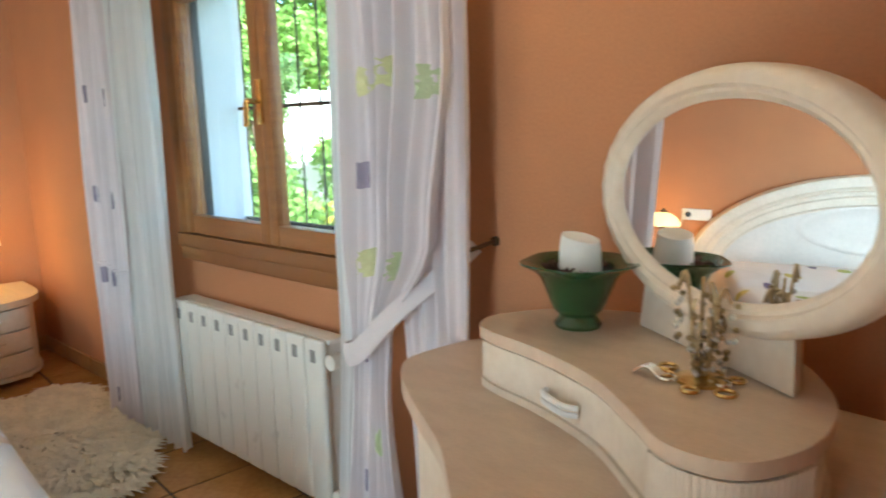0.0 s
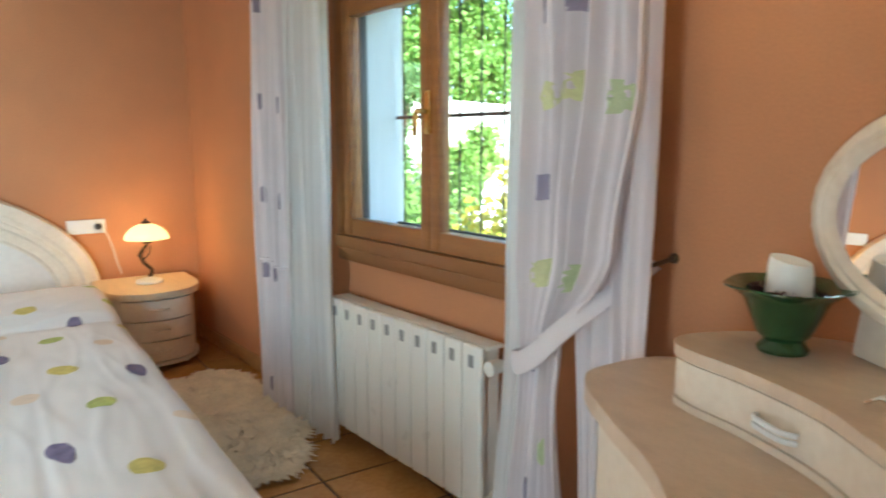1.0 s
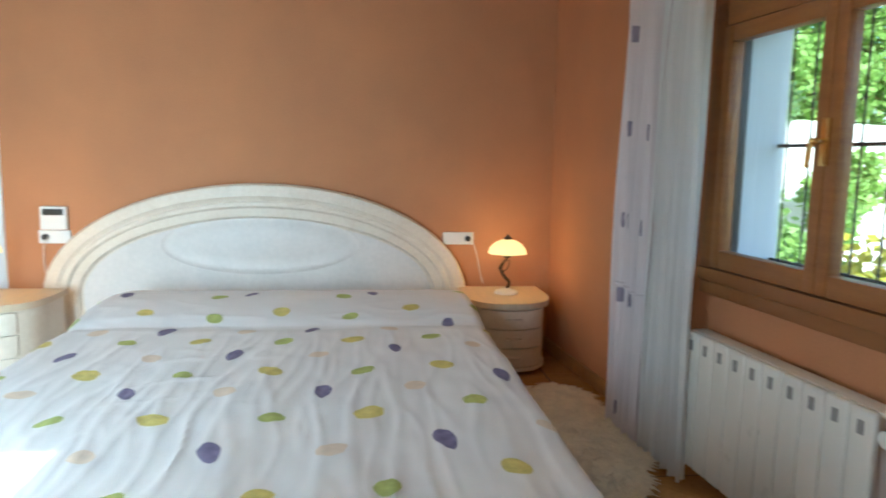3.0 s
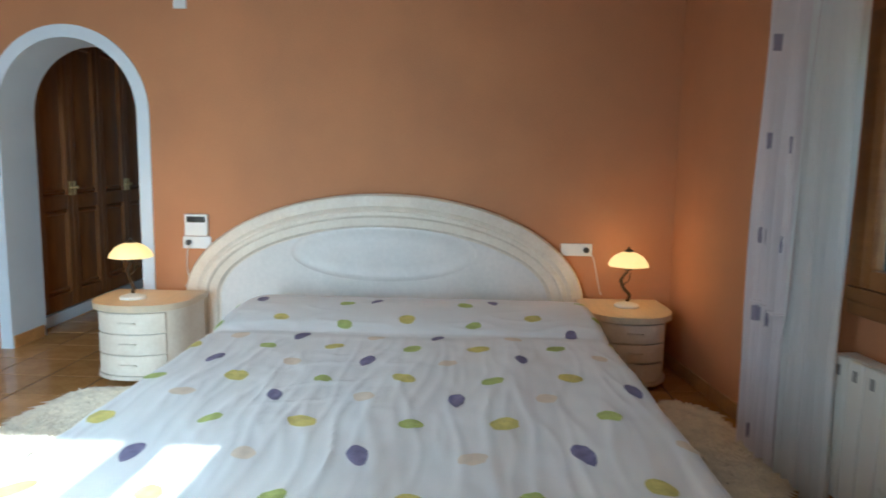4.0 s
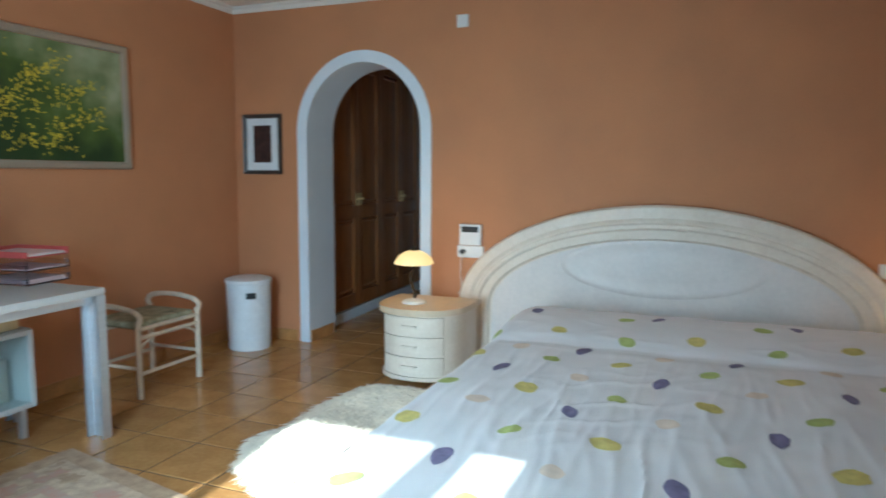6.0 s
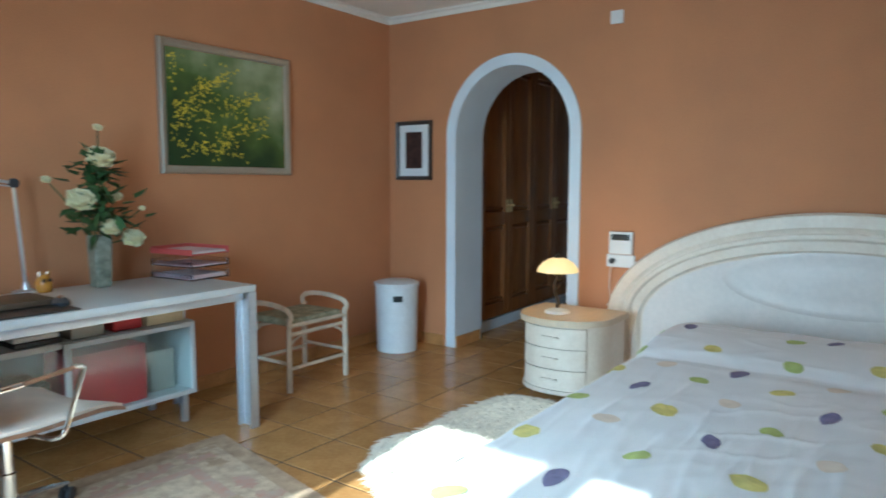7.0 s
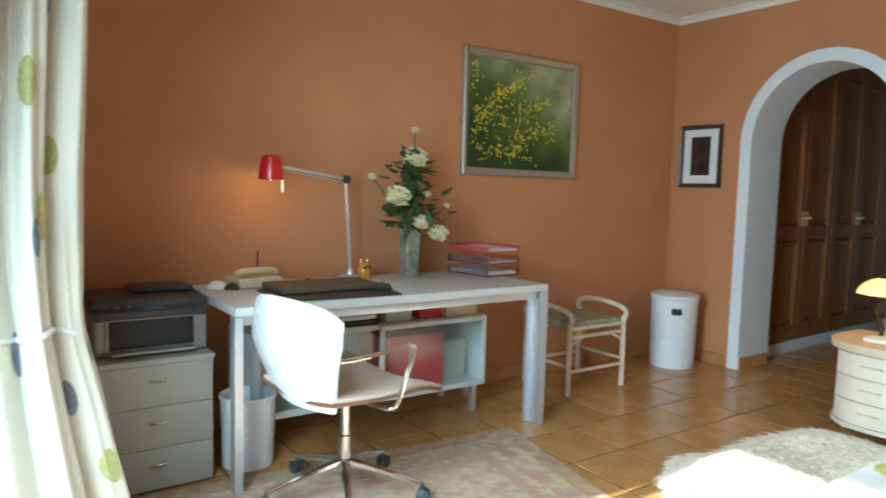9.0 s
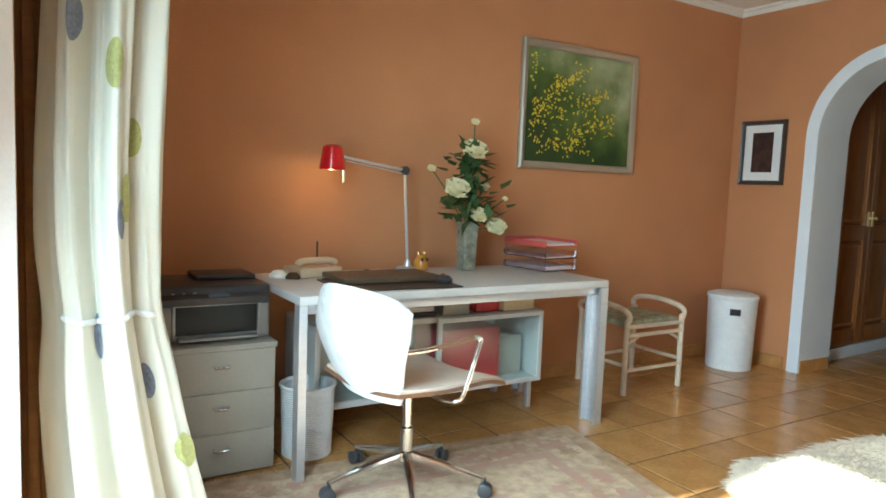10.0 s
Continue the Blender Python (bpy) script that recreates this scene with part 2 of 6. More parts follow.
def surface(bm, f, us, vs):
    grid = [[bm.verts.new(f(u, v)) for v in vs] for u in us]
    for a, b in zip(grid, grid[1:]):
        for i in range(len(vs) - 1):
            bm.faces.new((a[i], a[i + 1], b[i + 1], b[i]))
    return bm


def lin(a, b, n):
    return [a + (b - a) * i / (n - 1) for i in range(n)]


def spline(pts, n):
    """A smooth curve through points."""
    out, pts = [], [Vector(p) for p in pts]
    k = len(pts) - 1
    for i in range(n):
        t = i / (n - 1) * k
        j = min(int(t), k - 1)
        u = t - j
        p0, p1, p2, p3 = pts[max(j - 1, 0)], pts[j], pts[j + 1], pts[min(j + 2, k)]
        out.append(0.5 * (2 * p1 + (p2 - p0) * u + (2 * p0 - 5 * p1 + 4 * p2 - p3) * u * u + (3 * p1 - p0 - 3 * p2 + p3) * u ** 3))
    return out


def blob_outline(kind, size, seed):
    """A printed motif, flat, about the origin."""
    r = random.Random(seed)
    out = []
    for i in range(14):
        a = 2 * math.pi * i / 14
        k = size * (1 + r.uniform(-0.07, 0.07))
        if kind == "leaf":
            tip = 0.45 * max(0, math.cos(a)) ** 6
            out.append((k * (math.cos(a) * 1.28 + tip), k * 0.66 * math.sin(a)))
        else:
            out.append((k * math.cos(a), k * 0.76 * math.sin(a)))
    return out
# ---- the room ----
H = 2.49
ANG = radians(5.0)
NORTH = Matrix.Translation((0, 4.985, 0)) @ Matrix.Rotation(ANG, 4, "Z")   # window wall: x along it, -y into the room


def wall(name, m, length, height, openings, thick, material, label=""):
    """A wall from x=0 to length, face at y=0 and body to y=thick, with rectangular openings (x0, x1, z0, z1)."""
    xs = sorted({0, length, *[o[0] for o in openings], *[o[1] for o in openings]})
    zs = sorted({0, height, *[o[2] for o in openings], *[o[3] for o in openings]})
    bm = bm_()
    grid = {}

    def v(i, j, k):
        if (i, j, k) not in grid:
            grid[i, j, k] = bm.verts.new((xs[i], thick * k, zs[j]))
        return grid[i, j, k]

    def solid(i, j):
        if not (0 <= i < len(xs) - 1 and 0 <= j < len(zs) - 1):
            return False
        cx, cz = (xs[i] + xs[i + 1]) / 2, (zs[j] + zs[j + 1]) / 2
        return not any(o[0] < cx < o[1] and o[2] < cz < o[3] for o in openings)
    for i in range(len(xs) - 1):
        for j in range(len(zs) - 1):
            if not solid(i, j):
                continue
            for k in (0, 1):
                bm.faces.new((v(i, j, k), v(i + 1, j, k), v(i + 1, j + 1, k), v(i, j + 1, k)))
            for di, dj, a, b in ((-1, 0, (i, j), (i, j + 1)), (1, 0, (i + 1, j), (i + 1, j + 1)), (0, -1, (i, j), (i + 1, j)), (0, 1, (i, j + 1), (i + 1, j + 1))):
                if not solid(i + di, j + dj):
                    bm.faces.new((v(*a, 0), v(*b, 0), v(*b, 1), v(*a, 1)))
    ob = link(name, bm, material, smooth=False)
    ob.matrix_world = m
    return tagged(ob, label, "wall", kind="structure")


# headboard wall with the arched passage
ARCH_L, ARCH_R, ARCH_SPRING = 0.635, 1.54, 1.565
ARCH_C, ARCH_A = (ARCH_L + ARCH_R) / 2, (ARCH_R - ARCH_L) / 2
ARCH_B = 0.475
WT = 0.36


def arch_pts(grow=0.0, n=28):
    pts = [(ARCH_L - grow, 0.0)]
    for i in range(n + 1):
        a = math.pi - math.pi * i / n
        pts.append((ARCH_C + (ARCH_A + grow) * math.cos(a), ARCH_SPRING + (ARCH_B + grow) * math.sin(a)))
    pts.append((ARCH_R + grow, 0.0))
    return pts


def arch_wall():
    bm = bm_()
    inner = arch_pts()
    right = inner[len(inner) // 2:]
    left = inner[:len(inner) // 2 + 1]
    polys = [left + [(ARCH_C, H), (0.0 - 0.2, H), (0.0 - 0.2, 0.0)], [(ARCH_C, H)] + right + [(5.3, 0.0), (5.3, H)]]
    for poly in polys:
        for x, rev in ((0.0, False), (-WT, True)):
            vs = [bm.verts.new((x, y, z)) for y, z in poly]
            bm.faces.new(vs[::-1] if rev else vs)
    ob = link("wall_west", bm, M_wall, smooth=False)
    return tagged(ob, "orange painted wall with an arched passage", "wall", kind="structure")


arch_wall()
bm = bm_()
ring_i, ring_o = arch_pts(), arch_pts(0.08)
prev = None
for (yi, zi), (yo, zo) in zip(ring_i, ring_o):
    row = [bm.verts.new(p) for p in ((-WT - 0.004, yi + 0.0, zi), (0.004, yi, zi), (0.012, yi, zi), (0.012, yo, zo), (0.0, yo, zo))]
    if prev:
        for i in range(4):
            bm.faces.new((prev[i], prev[i + 1], row[i + 1], row[i]))
    prev = row
tagged(link("arch_trim", bm, M_reveal), "bluish-white painted arch reveal and border", "arch", kind="structure")

wall("wall_south", Matrix.Rotation(math.pi, 4, "Z") @ Matrix.Translation((-5.4, 0, 0)), 5.4, H, [], 0.25, M_wall, "plain orange painted wall behind the desk")
WIN = (1.80, 3.02, 0.84, 1.82)
wall("wall_north", NORTH, 5.6, H, [WIN], 0.30, M_wall, "orange painted wall with a wooden window")
wall("wall_east", Matrix.Translation((4.47, 3.03, 0)) @ Matrix.Rotation(-math.pi / 2, 4, "Z"), 3.03, H, [(0.06, 1.93, 0.0, 2.12)], 0.25, M_wall, "orange painted wall with a glazed door opening")
wall("wall_step", Matrix.Translation((4.475, 3.03, 0)) @ Matrix.Rotation(math.pi, 4, "Z") @ Matrix.Translation((-1.1, 0, 0)), 1.1, H, [], 0.05, M_wall, "short orange painted wall return")
wall("wall_east_back", Matrix.Translation((5.35, 5.9, 0)) @ Matrix.Rotation(-math.pi / 2, 4, "Z"), 2.92, H, [], 0.25, M_wall, "plain orange painted wall")

bm = bm_()
prism(bm, [(-4.6, -0.3), (4.74, -0.3), (4.74, 2.97), (5.62, 2.97), (5.62, 6.2), (-4.6, 6.2)], H, H + 0.15)
tagged(link("ceiling", bm, M_ceiling, smooth=False), "white painted plaster ceiling", "ceiling", kind="structure")
# small cove along the ceiling line
bm = bm_()
prof = [(0.0, -0.045), (0.012, -0.045), (0.022, -0.02), (0.045, -0.012), (0.045, 0.0), (0.0, 0.0)]
for i, (d, z) in enumerate(prof[:-1]):
    d2, z2 = prof[i + 1]
    vs = [bm.verts.new(p) for p in ((d, d, H + z), (d, 4.95, H + z), (d2, 4.95, H + z2), (d2, d2, H + z2))]
    bm.faces.new(vs)
    vs = [bm.verts.new(p) for p in ((d, d, H + z), (4.46, d, H + z), (4.46, d2, H + z2), (d2, d2, H + z2))]
    bm.faces.new(vs)
tagged(link("trim_cove", bm, M_ceiling), "white plaster cove under the ceiling", "trim", kind="structure")

# floor slab with grout, tiles are laid at the end
bm = bm_()
prism(bm, [(-4.6, -0.3), (4.74, -0.3), (4.74, 2.55), (5.62, 2.55), (5.62, 5.85), (-4.6, 5.30)], -0.12, -0.004)
floor = tagged(link("floor", bm, M_grout, smooth=False), "glazed terracotta tile floor", "floor", kind="structure")

# passage behind the arch
wall("wall_passage_end", Matrix.Translation((-3.6, 2.4, 0)) @ Matrix.Rotation(math.pi / 2, 4, "Z") @ Matrix.Translation((-2.6, 0, 0)), 2.8, H, [], 0.15, M_white_wall, "plain passage wall")
wall("wall_passage_north", Matrix.Translation((-3.6, 2.05, 0)), 3.25, H, [], 0.15, M_wall, "plain orange passage wall")


def skirting(name, m, length, skip=()):
    """Skirting tiles in a row, each a piece."""
    root = thing(name, m, "terracotta tile skirting along the wall", "skirting", kind="structure")
    bm = bm_()
    box(bm, (0.002, -0.012, 0.0), (0.328, -0.0005, 0.085), 0.003, 1)
    me = None
    x = 0.0
    while x < length - 0.05:
        if not any(a < x + 0.16 < b for a, b in skip):
            if me is None:
                ob = link("skirting_tile", bm, M_skirt, root)
                me = ob.data
            else:
                ob = new("skirting_tile", me)
                ob.parent = root
            ob.location = (x, 0, 0)
            ob.scale = (min(1.0, (length - x) / 0.33), 1, 1)
        x += 0.33
    return root


skirting("baseboard_south", Matrix.Rotation(math.pi, 4, "Z") @ Matrix.Translation((-4.46, 0, 0)), 4.46)
skirting("baseboard_west", Matrix.Translation((0, 1.71, 0)) @ Matrix.Rotation(math.pi / 2, 4, "Z"), 3.27)
skirting("baseboard_arch", Matrix.Rotation(math.pi / 2, 4, "Z"), 0.525)
skirting("baseboard_north", NORTH, 4.2)
skirting("baseboard_jamb", Matrix.Translation((0.0, ARCH_L, 0)) @ Matrix.Rotation(math.pi, 4, "Z"), 0.36)
# ---- bed ----
BX0, BX1, BYL, BYR, BZ = 0.13, 3.14, 2.42, 4.36, 0.475


def bed_top(x, y):
    """Height of the bedspread over its top."""
    t = max(0.0, min(1.0, (x - 0.16) / 1.04))
    pillow = 0.060 * math.sin(math.pi * t) ** 0.8 - 0.065 * (1 - t) ** 2.2
    fold = -0.009 * math.exp(-((x - 1.22 - 0.03 * math.sin(y * 4)) / 0.06) ** 2)
    free = max(0.0, min(1.0, (x - 1.15) / 0.5))
    swell = (0.004 * math.sin(y * 17 + 1.3 * math.sin(x * 3)) + 0.006 * noise.noise((x * 2.2, y * 3, 0.3)) + 0.003 * noise.noise((x * 9, y * 12, 2.3))) * (0.35 + 0.65 * free)
    # sharp creases that run down the bed, short ones among them
    q = y + 0.05 * noise.noise((x * 1.7, y * 2, 7.0))
    long_ = 0.0050 * max(0.0, 1 - 5.0 * abs(noise.noise((x * 0.9, q * 8.0, 4.1)))) + 0.0035 * max(0.0, 1 - 4.0 * abs(noise.noise((x * 2.3, q * 15.0, 9.4))))
    short = 0.007 * max(0.0, 1 - 5.0 * abs(noise.noise((x * 6.0 + y * 4.0, q * 5.0, 1.7)))) * math.exp(-((x - 1.95) / 0.5) ** 2 - ((y - 3.15) / 0.35) ** 2)
    tuck = 0.004 * max(0.0, 1 - 5.0 * abs(noise.noise((x * 7.0, q * 3.0, 3.3)))) * (1 - free)
    return BZ + pillow + fold + swell + long_ * free + short + tuck


def bed_surface(x, s):
    """s: metres across the cloth from the middle of the bed; it bends down over the edges."""
    yc, half, r = (BYL + BYR) / 2, (BYR - BYL) / 2, 0.07
    a = abs(s)
    sign = 1 if s > 0 else -1
    flat = half - r
    if a <= flat:
        return Vector((x, yc + s, bed_top(x, yc + s)))
    arc = r * math.pi / 2
    z0 = bed_top(x, yc + sign * flat)
    if a <= flat + arc:
        q = (a - flat) / r
        return Vector((x, yc + sign * (flat + r * math.sin(q)), z0 - r * (1 - math.cos(q))))
    d = a - flat - arc
    wave = 0.022 * math.sin(x * 11 + sign) * min(1, d / 0.2) + 0.05 * d
    return Vector((x, yc + sign * (half + wave), max(0.05, z0 - r - d)))


bed = thing("bed", Matrix.Translation((1.5, 3.39, 0)), "double bed under a white bedspread printed with leaves", "bed")


def to_bed(bm):
    bmesh.ops.translate(bm, verts=bm.verts, vec=(-1.5, -3.39, 0))
    return bm


bm = bm_()
hs = (BYR - BYL) / 2 - 0.07 + 0.11 + 0.35
surface(bm, bed_surface, lin(BX0, BX1, 260), lin(-hs, hs, 300))
cover = part("bedspread", to_bed(bm), M_cover, bed, "white cotton bedspread with purple, yellow and green leaves")
bm = bm_()
for s in (0,):
    surface(bm, lambda u, v: Vector((BX1 + 0.004 + 0.02 * math.sin(u * 12), u, v)), lin(BYL - 0.01, BYR + 0.01, 40), lin(0.06, BZ - 0.004, 6))
part("bedspread_foot", to_bed(bm), M_cover, bed)
bm = bm_()
box(bm, (0.16, BYL + 0.04, 0.03), (BX1 - 0.06, BYR - 0.04, BZ - 0.05), 0.03)
part("mattress", to_bed(bm), M_lining, bed)


def prints(name, kind, material, size, rows):
    """Printed motifs that follow the cloth: rows of (x, first y, step)."""
    k = 0
    yc = (BYL + BYR) / 2
    for x, y0, step in rows:
        row_x = x
        for i in range(-3, 6):
            y = y0 + i * step
            x = row_x - 0.22 * max(0.0, y - 3.5) ** 2
            s = y - yc
            if abs(s) > hs - 0.08:
                continue
            k += 1
            bm = bm_()
            r = random.Random(k * 7 + len(name))
            ang = r.uniform(-0.32, 0.32) + (0 if kind == "leaf" else r.choice((0.4, -0.6)))
            pts = blob_outline(kind, size * r.uniform(0.88, 1.1), k)
            rings = []
            for sc in (1.0, 0.7, 0.35):
                ring = []
                for px, py in pts:
                    qx, qy = sc * (px * math.cos(ang) - py * math.sin(ang)), sc * (px * math.sin(ang) + py * math.cos(ang))
                    ring.append(bm.verts.new(bed_surface(x + qx, s + qy) + Vector((0, 0.003 * (1 if s > 0.86 else -1 if s < -0.86 else 0), 0.003))))
                rings.append(ring)
            c = bm.verts.new(bed_surface(x, s) + Vector((0, 0, 0.003)))
            for a, b in zip(rings, rings[1:]):
                for j in range(14):
                    bm.faces.new((a[j], a[(j + 1) % 14], b[(j + 1) % 14], b[j]))
            for j in range(14):
                bm.faces.new((rings[-1][j], rings[-1][(j + 1) % 14], c))
            part(name, to_bed(bm), material, cover)


ST = 0.632
prints("purple_leaf_print", "leaf", M_purple, 0.044, [(0.72, 2.55, ST), (1.29, 2.905, ST), (1.67, 2.63, ST), (2.12, 3.0, ST), (2.59, 2.73, ST)])
prints("yellow_leaf_print", "dot", M_yellow, 0.052, [(1.06, 2.74, ST), (1.49, 3.09, ST), (1.92, 2.80, ST), (2.36, 2.52, ST), (2.84, 2.89, ST)])
prints("green_leaf_print", "dot", M_green, 0.046, [(0.80, 2.40, ST), (1.13, 2.44, ST), (1.50, 2.80, ST), (1.94, 2.50, ST), (2.35, 2.86, ST), (2.84, 2.56, ST)])
prints("peach_leaf_print", "dot", M_peach, 0.046, [(1.32, 2.62, ST), (1.71, 2.96, ST), (2.13, 2.68, ST), (2.61, 3.05, ST)])

# headboard
HC, HA, HZ0, HB = 3.135, 1.285, 0.40, 0.685


def head_ring(s, x, n=56):
    pts = []
    for i in range(n + 1):
        a = math.pi * i / n
        pts.append((x, HC + s[0] * math.cos(a), HZ0 + s[1] * math.sin(a)))
    return [(x, HC + s[0], 0.02)] + pts + [(x, HC - s[0], 0.02)]


bm = bm_()
levels = [(0.0, 0.012), (0.0, 0.075), (0.012, 0.092), (0.03, 0.095), (0.075, 0.098), (0.095, 0.085), (0.105, 0.084), (0.115, 0.094), (0.135, 0.094), (0.15, 0.080), (0.20, 0.078), (0.215, 0.060), (0.225, 0.058)]
prev = None
for inset, x in levels:
    ring = [bm.verts.new(p) for p in head_ring((HA - inset, HB - inset), x)]
    if prev:
        for i in range(len(ring) - 1):
            bm.faces.new((prev[i], prev[i + 1], ring[i + 1], ring[i]))
    prev = ring
bm2 = bm
part("headboard_frame", to_bed(bm), M_cream, bed, "cream limed wood headboard rim with mouldings")
bm = bm_()
vs = [bm.verts.new(p) for p in head_ring((HA - 0.222, HB - 0.222), 0.057)]
bm.faces.new(vs)
part("headboard_panel", to_bed(bm), M_panel, bed)
bm = bm_()
oval = lambda a, b, x: [bm.verts.new((x, HC + a * math.cos(2 * math.pi * i / 64), 0.705 + b * math.sin(2 * math.pi * i / 64))) for i in range(64)]
prev = None
for a, b, x in ((0.60, 0.185, 0.057), (0.585, 0.172, 0.062), (0.555, 0.148, 0.064), (0.53, 0.132, 0.060), (0.40, 0.08, 0.064)):
    ring = oval(a, b, x)
    if prev:
        for i in range(64):
            bm.faces.new((prev[i], prev[(i + 1) % 64], ring[(i + 1) % 64], ring[i]))
    prev = ring
bm.faces.new(prev)
part("oval_relief", to_bed(bm), M_panel, bed)


# ---- nightstands ----
def ns_outline(w, d, n=22, grow=0.0):
    """Bow-fronted outline, back at x=0, front bulging to x=d."""
    pts = [(0.0, -w / 2 - grow)]
    for i in range(n + 1):
        a = -math.pi / 2 + math.pi * i / n
        pts.append((d * 0.42 + (d * 0.58 + grow) * max(0, math.cos(a)) ** 0.78, (w / 2 + grow) * (abs(math.sin(a)) ** 0.9) * (1 if a > 0 else -1)))
    pts.append((0.0, w / 2 + grow))
    return pts


def nightstand(m, label):
    root = thing("nightstand", m, label, "nightstand", "nightstands beside the bed")
    W_, D_, HT = 0.50, 0.555, 0.44
    bm = bm_()
    prism(bm, ns_outline(W_ - 0.03, D_ - 0.03), 0.05, HT - 0.035, 0.004)
    body = part("body", bm, M_cream, root)
    bm = bm_()
    prism(bm, ns_outline(W_, D_, grow=0.012), HT - 0.034, HT, 0.009, 3)
    part("top", bm, M_nstop, root, "honey-coloured wooden top")
    bm = bm_()
    prism(bm, ns_outline(W_ - 0.01, D_ - 0.01), 0.035, 0.055, 0.005)
    part("plinth", bm, M_cream, root)
    for i in range(3):
        z0, z1 = 0.065 + i * 0.113, 0.168 + i * 0.113
        bm = bm_()
        pts = [p for p in ns_outline(W_ - 0.012, D_ - 0.012, 40) if abs(p[1]) < 0.19 and p[0] > 0.25]
        front = [(x + 0.003, y) for x, y in pts]
        back = [(x - 0.012, y) for x, y in pts[::-1]]
        prism(bm, front + back, z0, z1, 0.004)
        dr = part("drawer", bm, M_cream, root)
        xf = max(p[0] for p in front)
        bm = bm_()
        tube(bm, spline([(xf - 0.004, -0.042, (z0 + z1) / 2), (xf + 0.016, -0.03, (z0 + z1) / 2 + 0.004), (xf + 0.018, 0.03, (z0 + z1) / 2 + 0.004), (xf - 0.004, 0.042, (z0 + z1) / 2)], 12), 0.0055, 8)
        part("handle", bm, M_cream, dr, "pale ceramic drawer handle")
    for sx, sy in ((0.10, -0.18), (0.10, 0.18), (0.40, -0.15), (0.40, 0.15)):
        bm = bm_()
        lathe(bm, [(0.016, 0.0), (0.024, 0.012), (0.024, 0.026), (0.016, 0.037)], (sx, sy, 0), 14)
        part("foot", bm, M_cream, root)
    return root


nightstand(Matrix.Translation((0.23, 1.775, 0)) @ Matrix.Diagonal((0.90, 1.08, 1.07, 1)), "cream bow-fronted nightstand with three drawers, nearer the arch")
nightstand(Matrix.Translation((0.06, 4.625, 0)), "cream bow-fronted nightstand with three drawers, in the window corner")


def table_lamp(m, label):
    root = thing("table_lamp", m, label, "lamp", "lit lamps on the nightstands")
    bm = bm_()
    lathe(bm, [(0.0, 0.0), (0.072, 0.0), (0.074, 0.006), (0.070, 0.014), (0.045, 0.020), (0.02, 0.028), (0.0, 0.030)], seg=30)
    part("base", bm, M_wax, root, "cream round lamp base")
    bm = bm_()
    tube(bm, spline([(0, 0, 0.025), (0.012, 0.012, 0.06), (-0.014, -0.02, 0.10), (-0.026, -0.034, 0.14), (-0.014, -0.018, 0.175), (0, 0, 0.20), (0, 0, 0.30)], 30), [0.011 - 0.005 * i / 29 for i in range(30)], 10)
    lathe(bm, [(0.0, 0.0), (0.022, 0.004), (0.026, 0.012), (0.016, 0.02), (0.0, 0.024)], (0, 0, 0.195), 16)
    for a in (0.3, 2.4, 4.2):
        tube(bm, spline([(-0.018, -0.022, 0.12), (-0.018 + 0.03 * math.cos(a), -0.022 + 0.03 * math.sin(a), 0.145), (0.014 * math.cos(a), 0.014 * math.sin(a), 0.185)], 8), 0.004, 6)
    part("stem", bm, M_bronze, root, "dark bronze stem shaped like a twig")
    bm = bm_()
    lathe(bm, [(0.118, 0.222), (0.120, 0.224), (0.112, 0.246), (0.088, 0.272), (0.055, 0.29), (0.022, 0.299), (0.022, 0.296), (0.053, 0.286), (0.085, 0.268), (0.108, 0.243), (0.118, 0.222)], seg=36, warp=lambda a, z: 0.025 * math.cos(6 * a) * max(0, (0.28 - z) / 0.06))
    sh = part("shade", bm, M_shade, root, "lit cream glass shade")
    sh.visible_shadow = False
    bm = bm_()
    lathe(bm, [(0.0, 0.296), (0.026, 0.297), (0.022, 0.308), (0.008, 0.314), (0.007, 0.322), (0.0, 0.326)], seg=16)
    part("cap", bm, M_bronze, root)
    p = m @ Vector((0, 0, 0.25))
    return root


table_lamp(Matrix.Translation((0.52, 1.72, 0.4715)) @ Matrix.Diagonal((1.0, 1.0, 1.10, 1)), "lit bedside lamp with cream glass shade beside the arch")
table_lamp(Matrix.Translation((0.30, 4.64, 0.441)) @ Matrix.Rotation(1.0, 4, "Z") @ Matrix.Diagonal((1.0, 1.0, 1.12, 1)), "lit bedside lamp with cream glass shade in the corner")
point_light("lamp_light_arch", (0.52, 1.72, 0.742), 1.5, (1.0, 0.52, 0.18))
point_light("lamp_light_corner", (0.30, 4.64, 0.695), 1.45, (1.0, 0.52, 0.18))


